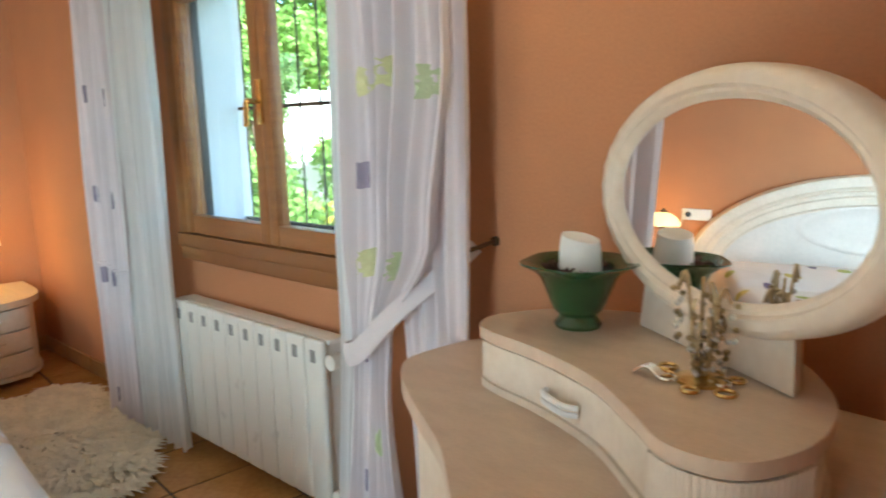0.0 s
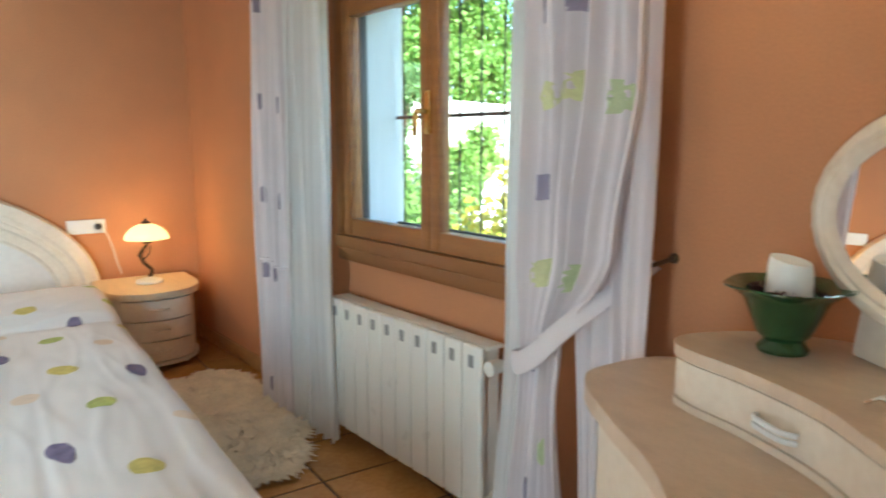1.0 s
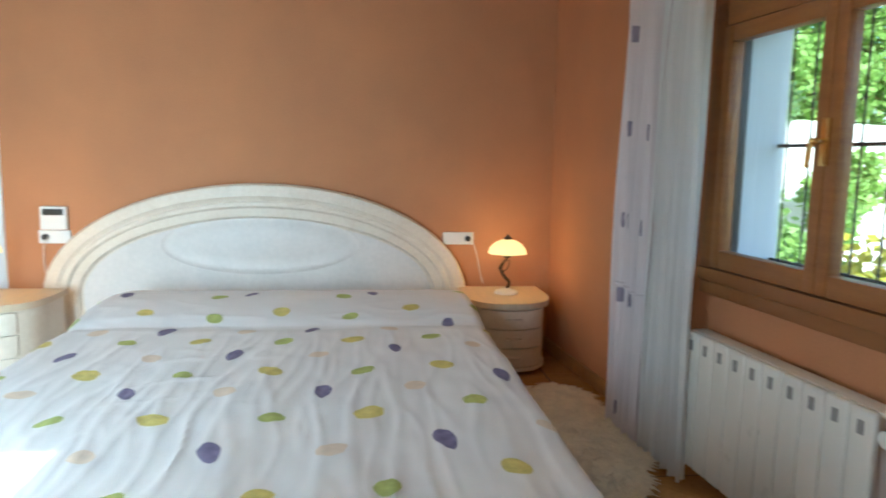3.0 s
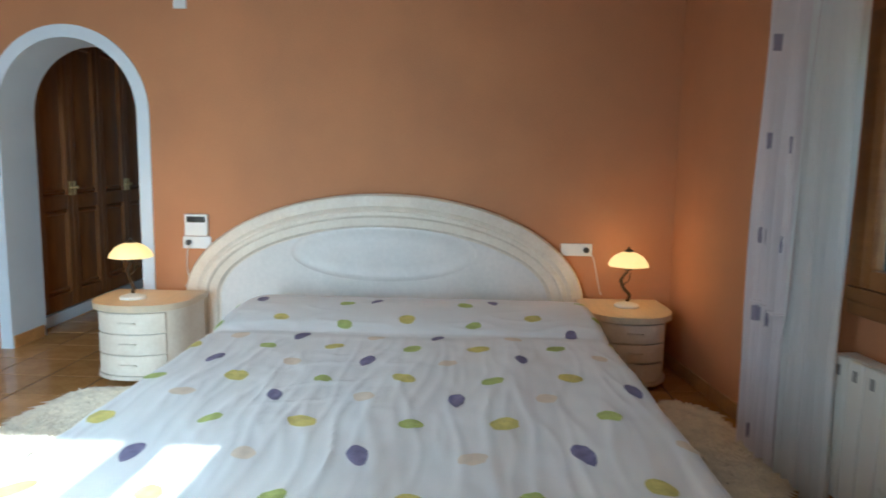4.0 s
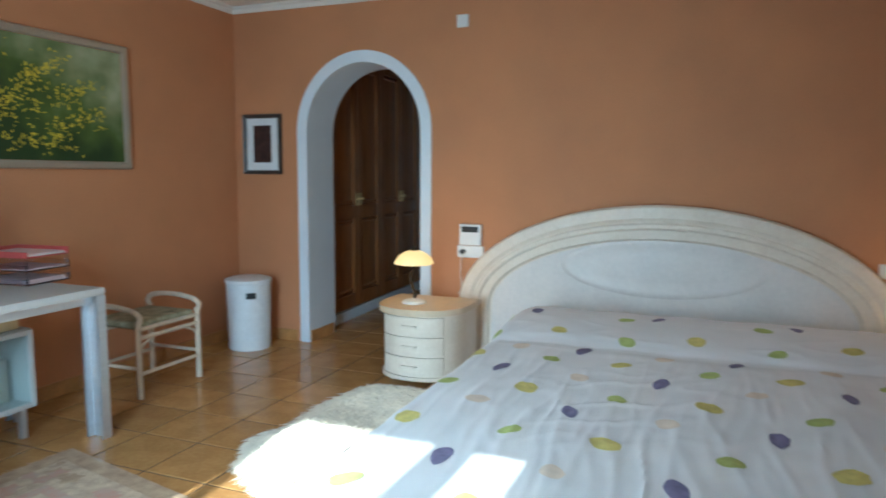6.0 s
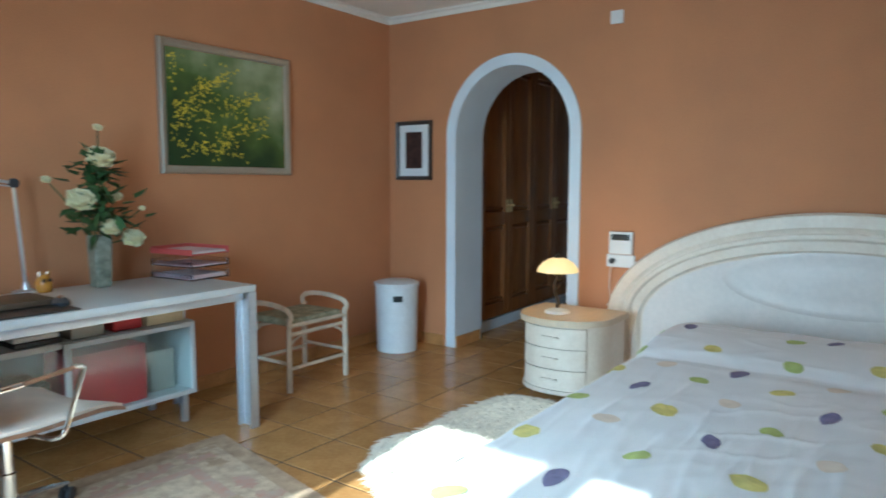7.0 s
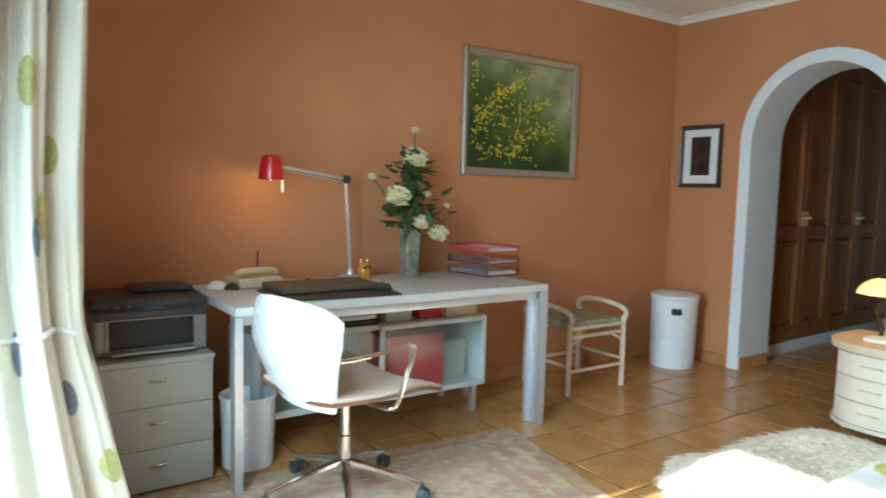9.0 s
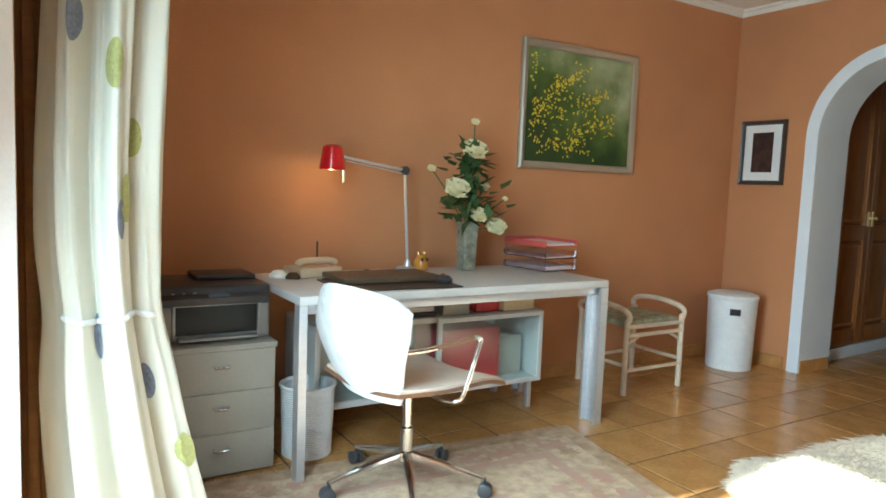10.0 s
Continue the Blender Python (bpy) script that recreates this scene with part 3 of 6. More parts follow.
def wall_plate(name, y0, y1, z0, z1, label, knob=None, display=False):
    root = thing(name, Matrix.Translation((0, (y0 + y1) / 2, (z0 + z1) / 2)), label, "wall switch" if not display else "thermostat")
    w, h = (y1 - y0) / 2, (z1 - z0) / 2
    bm = bm_()
    box(bm, (0.0005, -w, -h), (0.014 if not display else 0.03, w, h), 0.004, 3)
    part("plate", bm, M_thermo, root)
    if knob is not None:
        bm = bm_()
        lathe(bm, [(0.026, 0), (0.026, 0.004), (0.018, 0.005), (0.017, 0.002), (0.0, 0.002)], seg=20)
        bmesh.ops.transform(bm, matrix=Matrix.Translation((0.014, knob, 0)) @ Matrix.Rotation(math.pi / 2, 4, "Y"), verts=bm.verts)
        part("socket", bm, M_thermo, root)
        bm = bm_()
        lathe(bm, [(0.0, 0.0), (0.019, 0.0), (0.018, 0.022), (0.010, 0.03), (0.0, 0.03)], seg=16)
        bmesh.ops.transform(bm, matrix=Matrix.Translation((0.016, knob, 0)) @ Matrix.Rotation(math.pi / 2, 4, "Y"), verts=bm.verts)
        part("plug", bm, M_darkgrey, root, "dark plug")
    if display:
        bm = bm_()
        box(bm, (0.028, -w * 0.8, h * 0.25), (0.032, w * 0.8, h * 0.8), 0.002)
        part("display", bm, M_black, root)
    return root


wall_plate("socket_plate", 1.815, 2.0, 0.705, 0.785, "white double socket plate with a dark plug", knob=-0.05)
wall_plate("socket_plate", 4.275, 4.475, 0.705, 0.785, "white double socket plate with a dark plug", knob=0.06)
wall_plate("thermostat", 1.835, 1.985, 0.79, 0.93, "white wall thermostat with a dark display", display=True)
wall_plate("alarm_sensor", 1.80, 1.88, 2.22, 2.30, "small white sensor high on the wall")
for name, pts in (("lamp_cable", [(0.03, 1.88, 0.745), (0.05, 1.86, 0.70), (0.03, 1.845, 0.60), (0.02, 1.85, 0.5), (0.025, 1.83, 0.455)]), ("lamp_cable", [(0.03, 4.44, 0.745), (0.05, 4.47, 0.71), (0.03, 4.50, 0.62), (0.02, 4.52, 0.53), (0.03, 4.54, 0.455)])):
    bm = bm_()
    tube(bm, spline(pts, 24), 0.003, 6)
    tagged(link(name, bm, M_paper), "thin pale lamp cable hanging from a socket", "cable", "lamp cables")


# ---- sheepskin rugs ----
def sheepskin(name, cx, cy, lx, ly, seed, label, dens):
    r = random.Random(seed)
    root = thing(name, Matrix.Translation((cx, cy, 0.0)), label, "rug", "sheepskins beside the bed")
    edge = []
    for i in range(72):
        a = 2 * math.pi * i / 72
        k = 1 + 0.06 * math.sin(3 * a + seed) + 0.05 * math.sin(5 * a + 1.3) + 0.025 * math.sin(11 * a + seed) + r.uniform(-0.035, 0.035)
        edge.append((lx * k * math.copysign(abs(math.cos(a)) ** 0.7, math.cos(a)), ly * k * math.copysign(abs(math.sin(a)) ** 0.7, math.sin(a))))
    bm = bm_()
    rings = []
    for sc, z in ((1.0, 0.004), (0.97, 0.02), (0.85, 0.032), (0.5, 0.038), (0.15, 0.038)):
        rings.append([bm.verts.new((x * sc, y * sc, z + 0.006 * noise.noise((x * sc * 9, y * sc * 9, seed)))) for x, y in edge])
    for a, b in zip(rings, rings[1:]):
        for j in range(72):
            bm.faces.new((a[j], a[(j + 1) % 72], b[(j + 1) % 72], b[j]))
    bm.faces.new(rings[-1])
    part("hide", bm, M_rugbase, root)
    verts, faces = [], []
    for i in range(dens):
        j, sc = r.randrange(72), math.sqrt(r.random())
        if r.random() < 0.25:
            sc = r.uniform(0.93, 1.02)
        f = r.random()
        x = (edge[j][0] * (1 - f) + edge[(j + 1) % 72][0] * f) * sc
        y = (edge[j][1] * (1 - f) + edge[(j + 1) % 72][1] * f) * sc
        z = 0.03 if sc < 0.9 else 0.012
        flow = math.atan2(y, x) + r.gauss(0, 0.5) + 1.2 * noise.noise((x * 4, y * 4, seed + 5))
        ln, w = r.uniform(0.05, 0.105) * (1.25 if sc > 0.9 else 1.0), r.uniform(0.005, 0.011)
        dx, dy = math.cos(flow), math.sin(flow)
        lift = r.uniform(0.004, 0.028)
        n0 = len(verts)
        verts += [(x - dy * w, y + dx * w, z), (x + dy * w, y - dx * w, z), (x + dx * ln * 0.55 + dy * w, y + dy * ln * 0.55 - dx * w, z + lift), (x + dx * ln * 0.55 - dy * w, y + dy * ln * 0.55 + dx * w, z + lift), (x + dx * ln, y + dy * ln, max(0.006, z + lift * 0.5))]
        faces += [(n0, n0 + 1, n0 + 2, n0 + 3), (n0 + 3, n0 + 2, n0 + 4)]
    me = bpy.data.meshes.new("fleece")
    me.from_pydata(verts, [], faces)
    me.materials.append(M_rug)
    ob = new("fleece", me)
    ob.parent = root
    tagged(ob, "long curly off-white fleece", kind="stuff")
    return root


sheepskin("sheepskin_rug", 1.50, 2.03, 0.62, 0.48, 3, "long-haired white sheepskin rug on the tiles beside the bed", 34000)
sheepskin("sheepskin_rug", 1.42, 4.66, 0.56, 0.26, 8, "long-haired white sheepskin rug between bed and window", 12000)
# ---- wardrobe in the passage ----
wardrobe = thing("wardrobe", Matrix.Translation((-2.0, 0.47, 0)) @ Matrix.Rotation(radians(2.5), 4, "Z"), "dark brown built-in wardrobe with panelled doors and brass handles", "wardrobe")
bm = bm_()
box(bm, (-1.5, -0.62, 0.09), (1.6, -0.03, H - 0.002), 0.003)
part("carcass", bm, M_darkwood, wardrobe)
bm = bm_()
box(bm, (-1.5, -0.6, 0.0), (1.6, 0.0, 0.088), 0.004)
part("plinth", bm, M_reveal, wardrobe, "pale painted plinth")
for k in range(6):
    x0 = -1.412 + k * 0.485
    x1 = x0 + 0.479
    bm = bm_()
    st = 0.075
    for lo, hi in (((x0, -0.028, 0.10), (x0 + st, 0.0, 2.30)), ((x1 - st, -0.028, 0.10), (x1, 0.0, 2.30)), ((x0 + st, -0.028, 0.10), (x1 - st, -0.001, 0.22)), ((x0 + st, -0.028, 0.88), (x1 - st, -0.001, 0.99)), ((x0 + st, -0.028, 2.19), (x1 - st, -0.001, 2.30))):
        box(bm, lo, hi, 0.005)
    door = part("door", bm, M_darkwood, wardrobe)
    for z0, z1 in ((0.232, 0.868), (1.002, 2.178)):
        bm = bm_()
        prev = None
        for inset, d in ((0.0, -0.024), (0.012, -0.006), (0.024, -0.004), (0.034, -0.016), (0.075, -0.005)):
            ring = [bm.verts.new((x, d, z)) for x, z in ((x0 + st + inset, z0 + inset), (x1 - st - inset, z0 + inset), (x1 - st - inset, z1 - inset), (x0 + st + inset, z1 - inset))]
            if prev:
                for q in range(4):
                    bm.faces.new((prev[q], prev[(q + 1) % 4], ring[(q + 1) % 4], ring[q]))
            prev = ring
        bm.faces.new(prev)
        part("panel", bm, M_darkwood, door)
    hx = x0 + 0.030 if k % 2 else x1 - 0.030
    bm = bm_()
    box(bm, (hx - 0.020, 0.0, 0.985), (hx + 0.020, 0.006, 1.095), 0.004)
    lathe(bm, [(0.0, 0.0), (0.009, 0.0), (0.008, 0.014), (0.014, 0.022), (0.010, 0.030), (0.0, 0.032)], seg=14)
    knob = [v for v in bm.verts if abs(v.co.x) < 0.02 and v.co.z < 0.04]
    bmesh.ops.transform(bm, matrix=Matrix.Translation((hx, 0.005, 1.045)) @ Matrix.Rotation(-math.pi / 2, 4, "X"), verts=knob)
    part("handle", bm, M_plate, door, "polished brass knob on a plate")

# ---- pictures ----
def picture(name, m, w, h, fw, frame_mat, label):
    """Frame in the local xz plane, facing -y."""
    root = thing(name, m, label, "picture")
    prev = None
    bm = bm_()
    for inset, d in ((0.0, 0.0), (0.0, 0.022), (fw * 0.2, 0.034), (fw * 0.6, 0.028), (fw * 0.85, 0.018), (fw, 0.014)):
        ring = [bm.verts.new((sx * (w / 2 - inset), -d, sz * (h / 2 - inset))) for sx, sz in ((-1, -1), (1, -1), (1, 1), (-1, 1))]
        if prev:
            for i in range(4):
                bm.faces.new((prev[i], prev[(i + 1) % 4], ring[(i + 1) % 4], ring[i]))
        prev = ring
    part("frame", bm, frame_mat, root)
    return root


PAINT = Matrix.Translation((1.512, 0.002, 1.656)) @ Matrix.Rotation(math.pi, 4, "Z")
painting = picture("painting", PAINT, 0.935, 0.745, 0.045, M_silverframe, "framed oil painting of yellow broom flowers on green")
M_canvas = bpy.data.materials.new("green_canvas")
M_canvas.use_nodes = True
n, l = M_canvas.node_tree.nodes, M_canvas.node_tree.links
tc, no, sep, add, rp = n.new("ShaderNodeTexCoord"), n.new("ShaderNodeTexNoise"), n.new("ShaderNodeSeparateXYZ"), n.new("ShaderNodeMath"), n.new("ShaderNodeValToRGB")
no.inputs["Scale"].default_value, no.inputs["Detail"].default_value = 4.5, 6
l.new(tc.outputs["Object"], no.inputs["Vector"])
l.new(tc.outputs["Object"], sep.inputs[0])
ma, mb = n.new("ShaderNodeMath"), n.new("ShaderNodeMath")
ma.operation = mb.operation = "MULTIPLY_ADD"
ma.inputs[1].default_value = 0.85
mb.inputs[1].default_value = 0.42
l.new(sep.outputs["Z"], ma.inputs[0])
l.new(no.outputs[0], ma.inputs[2])
l.new(sep.outputs["X"], mb.inputs[0])
l.new(ma.outputs[0], mb.inputs[2])
l.new(mb.outputs[0], rp.inputs[0])
rp.color_ramp.elements[0].position, rp.color_ramp.elements[0].color = 0.25, (0.018, 0.045, 0.012, 1)
rp.color_ramp.elements[1].position, rp.color_ramp.elements[1].color = 0.95, (0.42, 0.43, 0.26, 1)
e = rp.color_ramp.elements.new(0.52)
e.color = (0.075, 0.12, 0.025, 1)
e = rp.color_ramp.elements.new(0.72)
e.color = (0.22, 0.26, 0.12, 1)
l.new(rp.outputs[0], n["Principled BSDF"].inputs["Base Color"])
n["Principled BSDF"].inputs["Roughness"].default_value = 0.45
bm = bm_()
box(bm, (-0.421, -0.012, -0.326), (0.421, -0.004, 0.326), 0.0)
part("canvas", bm, M_canvas, painting, "green canvas with a pale sky corner")
verts, faces = [], []
rr = random.Random(11)
sprays = []
for base, tip in (((-0.30, -0.30), (-0.36, 0.29)), ((-0.22, -0.30), (-0.06, 0.27)), ((-0.26, -0.28), (-0.20, 0.18)), ((-0.14, -0.30), (0.14, 0.14)), ((-0.24, -0.10), (0.24, 0.09)), ((-0.12, -0.28), (0.18, -0.02)), ((-0.20, -0.22), (0.24, -0.13)), ((-0.34, -0.30), (-0.30, 0.02)), ((-0.28, -0.26), (0.05, -0.26)), ((-0.26, -0.05), (0.02, 0.22))):
    for i in range(46):
        t_ = rr.random() ** 0.75
        bow = 0.05 * math.sin(3.1 * t_)
        sprays.append((-0.36 + 1.18 * (0.36 + base[0] + (tip[0] - base[0]) * t_ - bow + rr.gauss(0, 0.024)), base[1] + (tip[1] - base[1]) * t_ + bow + rr.gauss(0, 0.026)))
for x, z in sprays:
    if not (-0.40 < x < 0.30 and -0.31 < z < 0.31):
        continue
    s, a = rr.uniform(0.003, 0.0078), rr.uniform(0, 3.14)
    n0 = len(verts)
    for j in range(6):
        q = a + j * math.pi / 3
        k = s * (1 if j % 3 else 1.7)
        verts.append((x + k * math.cos(q), -0.0135 - 0.001 * rr.random(), z + k * math.sin(q)))
    faces.append(tuple(range(n0, n0 + 6)))
me = bpy.data.meshes.new("flower_paint")
me.from_pydata(verts, [], faces)
me.materials.append(mat("yellow_oil_paint", (0.66, 0.49, 0.03), 0.45, vary=0.25, scale=9, fine=60, tint=(0.50, 0.40, 0.04)))
ob = new("flower_paint", me)
ob.parent = painting
tagged(ob, "yellow painted flower dabs", kind="stuff")

print_ = picture("framed_print", Matrix.Translation((0.002, 0.252, 1.479)) @ Matrix.Rotation(math.pi / 2, 4, "Z"), 0.335, 0.445, 0.030, M_darkframe, "small dark-framed print with a white mount")
bm = bm_()
box(bm, (-0.14, -0.012, -0.195), (0.14, -0.004, 0.195), 0)
part("mount", bm, M_mount, print_)
bm = bm_()
box(bm, (-0.078, -0.0145, -0.135), (0.078, -0.0125, 0.14), 0)
part("print", bm, M_darkprint, print_, "dark reddish print")

# ---- desk ----
DX0, DX1, DY0, DY1, DZ = 1.965, 3.555, 0.10, 0.775, 0.73
desk = thing("desk", Matrix.Identity(4), "long light grey desk with aluminium legs", "desk")
bm = bm_()
box(bm, (DX0, DY0, DZ - 0.035), (DX1, DY1, DZ), 0.005)
part("tabletop", bm, M_grey, desk)
for x, w, y0, y1 in ((DX0, 0.045, DY1 - 0.11, DY1), (DX1 - 0.032, 0.032, DY1 - 0.055, DY1), (DX0, 0.045, DY0, DY0 + 0.07), (DX1 - 0.045, 0.045, DY0, DY0 + 0.07)):
    bm = bm_()
    out = [(x, y0), (x + w, y0), (x + w, y0 + 0.012), (x + 0.012, y0 + 0.012), (x + 0.012, y1 - 0.012), (x + w, y1 - 0.012), (x + w, y1), (x, y1)]
    if x > 3:
        out = [(2 * x + w - a, b) for a, b in out][::-1]
    prism(bm, out, 0.0, DZ - 0.036, 0.002, 1)
    part("leg", bm, M_alu, desk, "brushed aluminium leg")
for y in (DY0 + 0.03, DY1 - 0.05):
    bm = bm_()
    box(bm, (DX0 + 0.045, y, DZ - 0.075), (DX1 - 0.045, y + 0.02, DZ - 0.036), 0.002)
    part("rail", bm, M_alu, desk)

# low sideboard under the desk with frosted glass doors
LX0, LX1, LY0, LY1, LZ0, LZ1 = 2.10, 3.36, 0.06, 0.44, 0.155, 0.535
side = thing("sideboard", Matrix.Identity(4), "low white sideboard with frosted glass sliding doors under the desk", "sideboard")
for lo, hi in (((LX0, LY0, LZ0), (LX1, LY1, LZ0 + 0.022)), ((LX0, LY0, LZ1 - 0.022), (LX1, LY1, LZ1)), ((LX0, LY0, LZ0 + 0.022), (LX0 + 0.022, LY1, LZ1 - 0.022)), ((LX1 - 0.022, LY0, LZ0 + 0.022), (LX1, LY1, LZ1 - 0.022)), ((LX0 + 0.022, LY0, LZ0 + 0.022), (LX1 - 0.022, LY0 + 0.01, LZ1 - 0.022))):
    bm = bm_()
    box(bm, lo, hi, 0.003)
    part("board", bm, M_grey, side)
for x0, x1, y in ((LX0 + 0.005, (LX0 + LX1) / 2 + 0.02, LY1 + 0.004), ((LX0 + LX1) / 2 - 0.02, LX1 - 0.005, LY1 - 0.026)):
    bm = bm_()
    f = 0.024
    for lo, hi in (((x0, y, LZ0 + 0.004), (x0 + f, y + 0.018, LZ1 - 0.004)), ((x1 - f, y, LZ0 + 0.004), (x1, y + 0.018, LZ1 - 0.004)), ((x0 + f, y, LZ0 + 0.004), (x1 - f, y + 0.018, LZ0 + 0.004 + f)), ((x0 + f, y, LZ1 - 0.004 - f), (x1 - f, y + 0.018, LZ1 - 0.004))):
        box(bm, lo, hi, 0.002)
    d = part("sliding_door", bm, M_grey, side, "aluminium-framed sliding door")
    bm = bm_()
    box(bm, (x0 + f - 0.004, y + 0.006, LZ0 + f), (x1 - f + 0.004, y + 0.011, LZ1 - f), 0)
    part("pane", bm, M_frost, d, "frosted glass pane").visible_shadow = False
for x in (LX0 + 0.02, LX1 - 0.06):
    for y in (LY0 + 0.02, LY1 - 0.06):
        bm = bm_()
        box(bm, (x, y, 0.0), (x + 0.03, y + 0.03, LZ0 - 0.001), 0.003)
        part("leg", bm, M_alu, side)


def carton(name, lo, hi, material, label, category):
    bm = bm_()
    box(bm, lo, hi, 0.004)
    tagged(link(name, bm, material), label, category)


carton("box_file", (2.34, 0.14, LZ0 + 0.023), (2.70, 0.40, LZ0 + 0.30), M_red, "red cardboard box file inside the sideboard", "box")
carton("folder_box", (2.15, 0.14, LZ0 + 0.023), (2.30, 0.34, LZ0 + 0.23), M_cab, "pale grey folder box inside the sideboard", "box")
carton("folder_box", (2.78, 0.14, LZ0 + 0.023), (2.98, 0.38, LZ0 + 0.2), M_darkgrey, "dark grey folder box inside the sideboard", "box")
# books and boxes on the sideboard
carton("manila_box", (2.14, 0.12, LZ1 + 0.001), (2.34, 0.42, LZ1 + 0.115), M_manila, "manila cardboard box on the sideboard", "box")
carton("red_book", (2.36, 0.15, LZ1 + 0.001), (2.50, 0.41, LZ1 + 0.05), M_red, "red book lying on the sideboard", "book")
carton("red_book", (2.37, 0.16, LZ1 + 0.052), (2.48, 0.40, LZ1 + 0.10), M_red, "red book lying on the sideboard", "book")
carton("paper_box", (2.55, 0.13, LZ1 + 0.001), (2.70, 0.42, LZ1 + 0.085), M_cab, "pale grey storage box on the sideboard", "box")
for i in range(4):
    carton("book", (2.74 + 0.006 * (i % 2), 0.14, LZ1 + 0.001 + i * 0.024), (2.93, 0.42 - 0.01 * (i % 3), LZ1 + 0.022 + i * 0.024), (M_black, M_paper, M_darkgrey, M_paper)[i], "book in a low stack on the sideboard", "book")

# ---- filing drawers and printer ----
cab = thing("drawer_unit", Matrix.Identity(4), "beige-grey office drawer unit with three drawers", "drawer unit")
bm = bm_()
box(bm, (3.575, 0.09, 0.0), (4.0, 0.555, 0.50), 0.004)
part("body", bm, M_cab, cab)
bm = bm_()
box(bm, (3.57, 0.085, 0.501), (4.005, 0.578, 0.522), 0.004)
part("top", bm, M_cab, cab)
for i in range(3):
    z0 = 0.012 + i * 0.163
    bm = bm_()
    box(bm, (3.578, 0.556, z0), (3.997, 0.574, z0 + 0.1615), 0.002)
    dr = part("drawer", bm, M_cab, cab)
    bm = bm_()
    tube(bm, spline([(3.76, 0.573, z0 + 0.105), (3.765, 0.592, z0 + 0.103), (3.81, 0.592, z0 + 0.103), (3.815, 0.573, z0 + 0.105)], 12), 0.005, 8)
    part("handle", bm, M_chrome, dr)

printer = thing("printer", Matrix.Translation((3.785, 0.30, 0.523)), "grey and black multifunction printer on the drawer unit", "printer")
bm = bm_()
box(bm, (-0.21, -0.19, 0.0), (0.21, 0.19, 0.165), 0.018, 3)
part("body", bm, M_silver, printer)
bm = bm_()
box(bm, (-0.215, -0.195, 0.166), (0.215, 0.17, 0.215), 0.015, 3)
lid = part("scanner_lid", bm, M_darkgrey, printer)
bm = bm_()
box(bm, (-0.20, -0.17, 0.216), (0.04, 0.02, 0.235), 0.008, 2)
part("feeder", bm, M_darkgrey, lid)
bm = bm_()
box(bm, (-0.205, 0.10, 0.166), (0.205, 0.205, 0.20), 0.008, 2, Matrix.Translation((0, 0.1, 0.166)) @ Matrix.Rotation(radians(-14), 4, "X") @ Matrix.Translation((0, -0.1, -0.166)))
pnl = part("control_panel", bm, M_darkgrey, printer)
bm = bm_()
box(bm, (-0.05, 0.14, 0.196), (0.03, 0.19, 0.202), 0.002, 1, Matrix.Translation((0, 0.1, 0.166)) @ Matrix.Rotation(radians(-14), 4, "X") @ Matrix.Translation((0, -0.1, -0.166)))
part("screen", bm, mat("blue_grey_screen", (0.16, 0.22, 0.32), 0.2), pnl)
bm = bm_()
box(bm, (-0.155, 0.150, 0.030), (0.155, 0.194, 0.140), 0.003)
bay = part("paper_bay", bm, M_black, printer, "black paper bay")
bm = bm_()
for lo, hi in (((-0.168, 0.185, 0.022), (-0.156, 0.202, 0.150)), ((0.156, 0.185, 0.022), (0.168, 0.202, 0.150)), ((-0.156, 0.185, 0.141), (0.156, 0.202, 0.150))):
    box(bm, lo, hi, 0.003)
part("bay_frame", bm, M_silver, bay)
bm = bm_()
box(bm, (-0.15, 0.17, 0.012), (0.15, 0.235, 0.024), 0.004)
part("output_tray", bm, M_silver, printer)
for x in (-0.04, 0.0, 0.04):
    bm = bm_()
    lathe(bm, [(0.0, 0), (0.007, 0), (0.006, 0.004), (0.0, 0.004)], (0.12 + x, 0.17, 0.187), 10)
    part("button", bm, M_silver, printer)

# ---- wastebasket and laundry basket ----
def wicker(name, m, r0, r1, h, label, sy=1.0, lid_=False, n_r=64, n_a=66):
    root = thing(name, m, label, "basket")
    bm = bm_()
    prof = []
    for i in range(n_r):
        t = i / (n_r - 1)
        prof.append((r0 + (r1 - r0) * t + 0.0011 * (1 if i % 2 else -1), h * t))
    inner = [(r1 - 0.012, h), (r0 - 0.012, 0.012), (0.0, 0.012)]
    lathe(bm, [(0.0, 0.0)] + prof + inner, seg=n_a, sy=sy, warp=lambda a, z: 0.0035 * math.cos(33 * a + (math.pi if int(z * n_r / h) % 2 else 0)))
    part("basket_wall", bm, M_wicker, root)
    bm = bm_()
    tube(bm, [(r1 * math.cos(a), r1 * sy * math.sin(a), h) for a in [2 * math.pi * i / 40 for i in range(40)]], 0.008, 8, True)
    part("rim", bm, M_wicker, root)
    if lid_:
        bm = bm_()
        lathe(bm, [(r1 + 0.006, h + 0.006), (r1 + 0.006, h + 0.02), (r1 * 0.8, h + 0.032), (0.0, h + 0.036)], seg=n_a, sy=sy)
        part("lid", bm, M_wicker, root)
        bm = bm_()
        # no hole is cut: a black block gives the shade of the handle opening
        box(bm, (r1 - 0.004, -0.034, h - 0.105), (r1 + 0.008, 0.034, h - 0.062), 0.004)
        part("handle_hole_shade", bm, M_black, root, "black block for the shade inside the handle opening")
    return root


wicker("wastebasket", Matrix.Translation((3.40, 0.47, 0.0)), 0.104, 0.114, 0.30, "white woven wastebasket beside the desk leg")
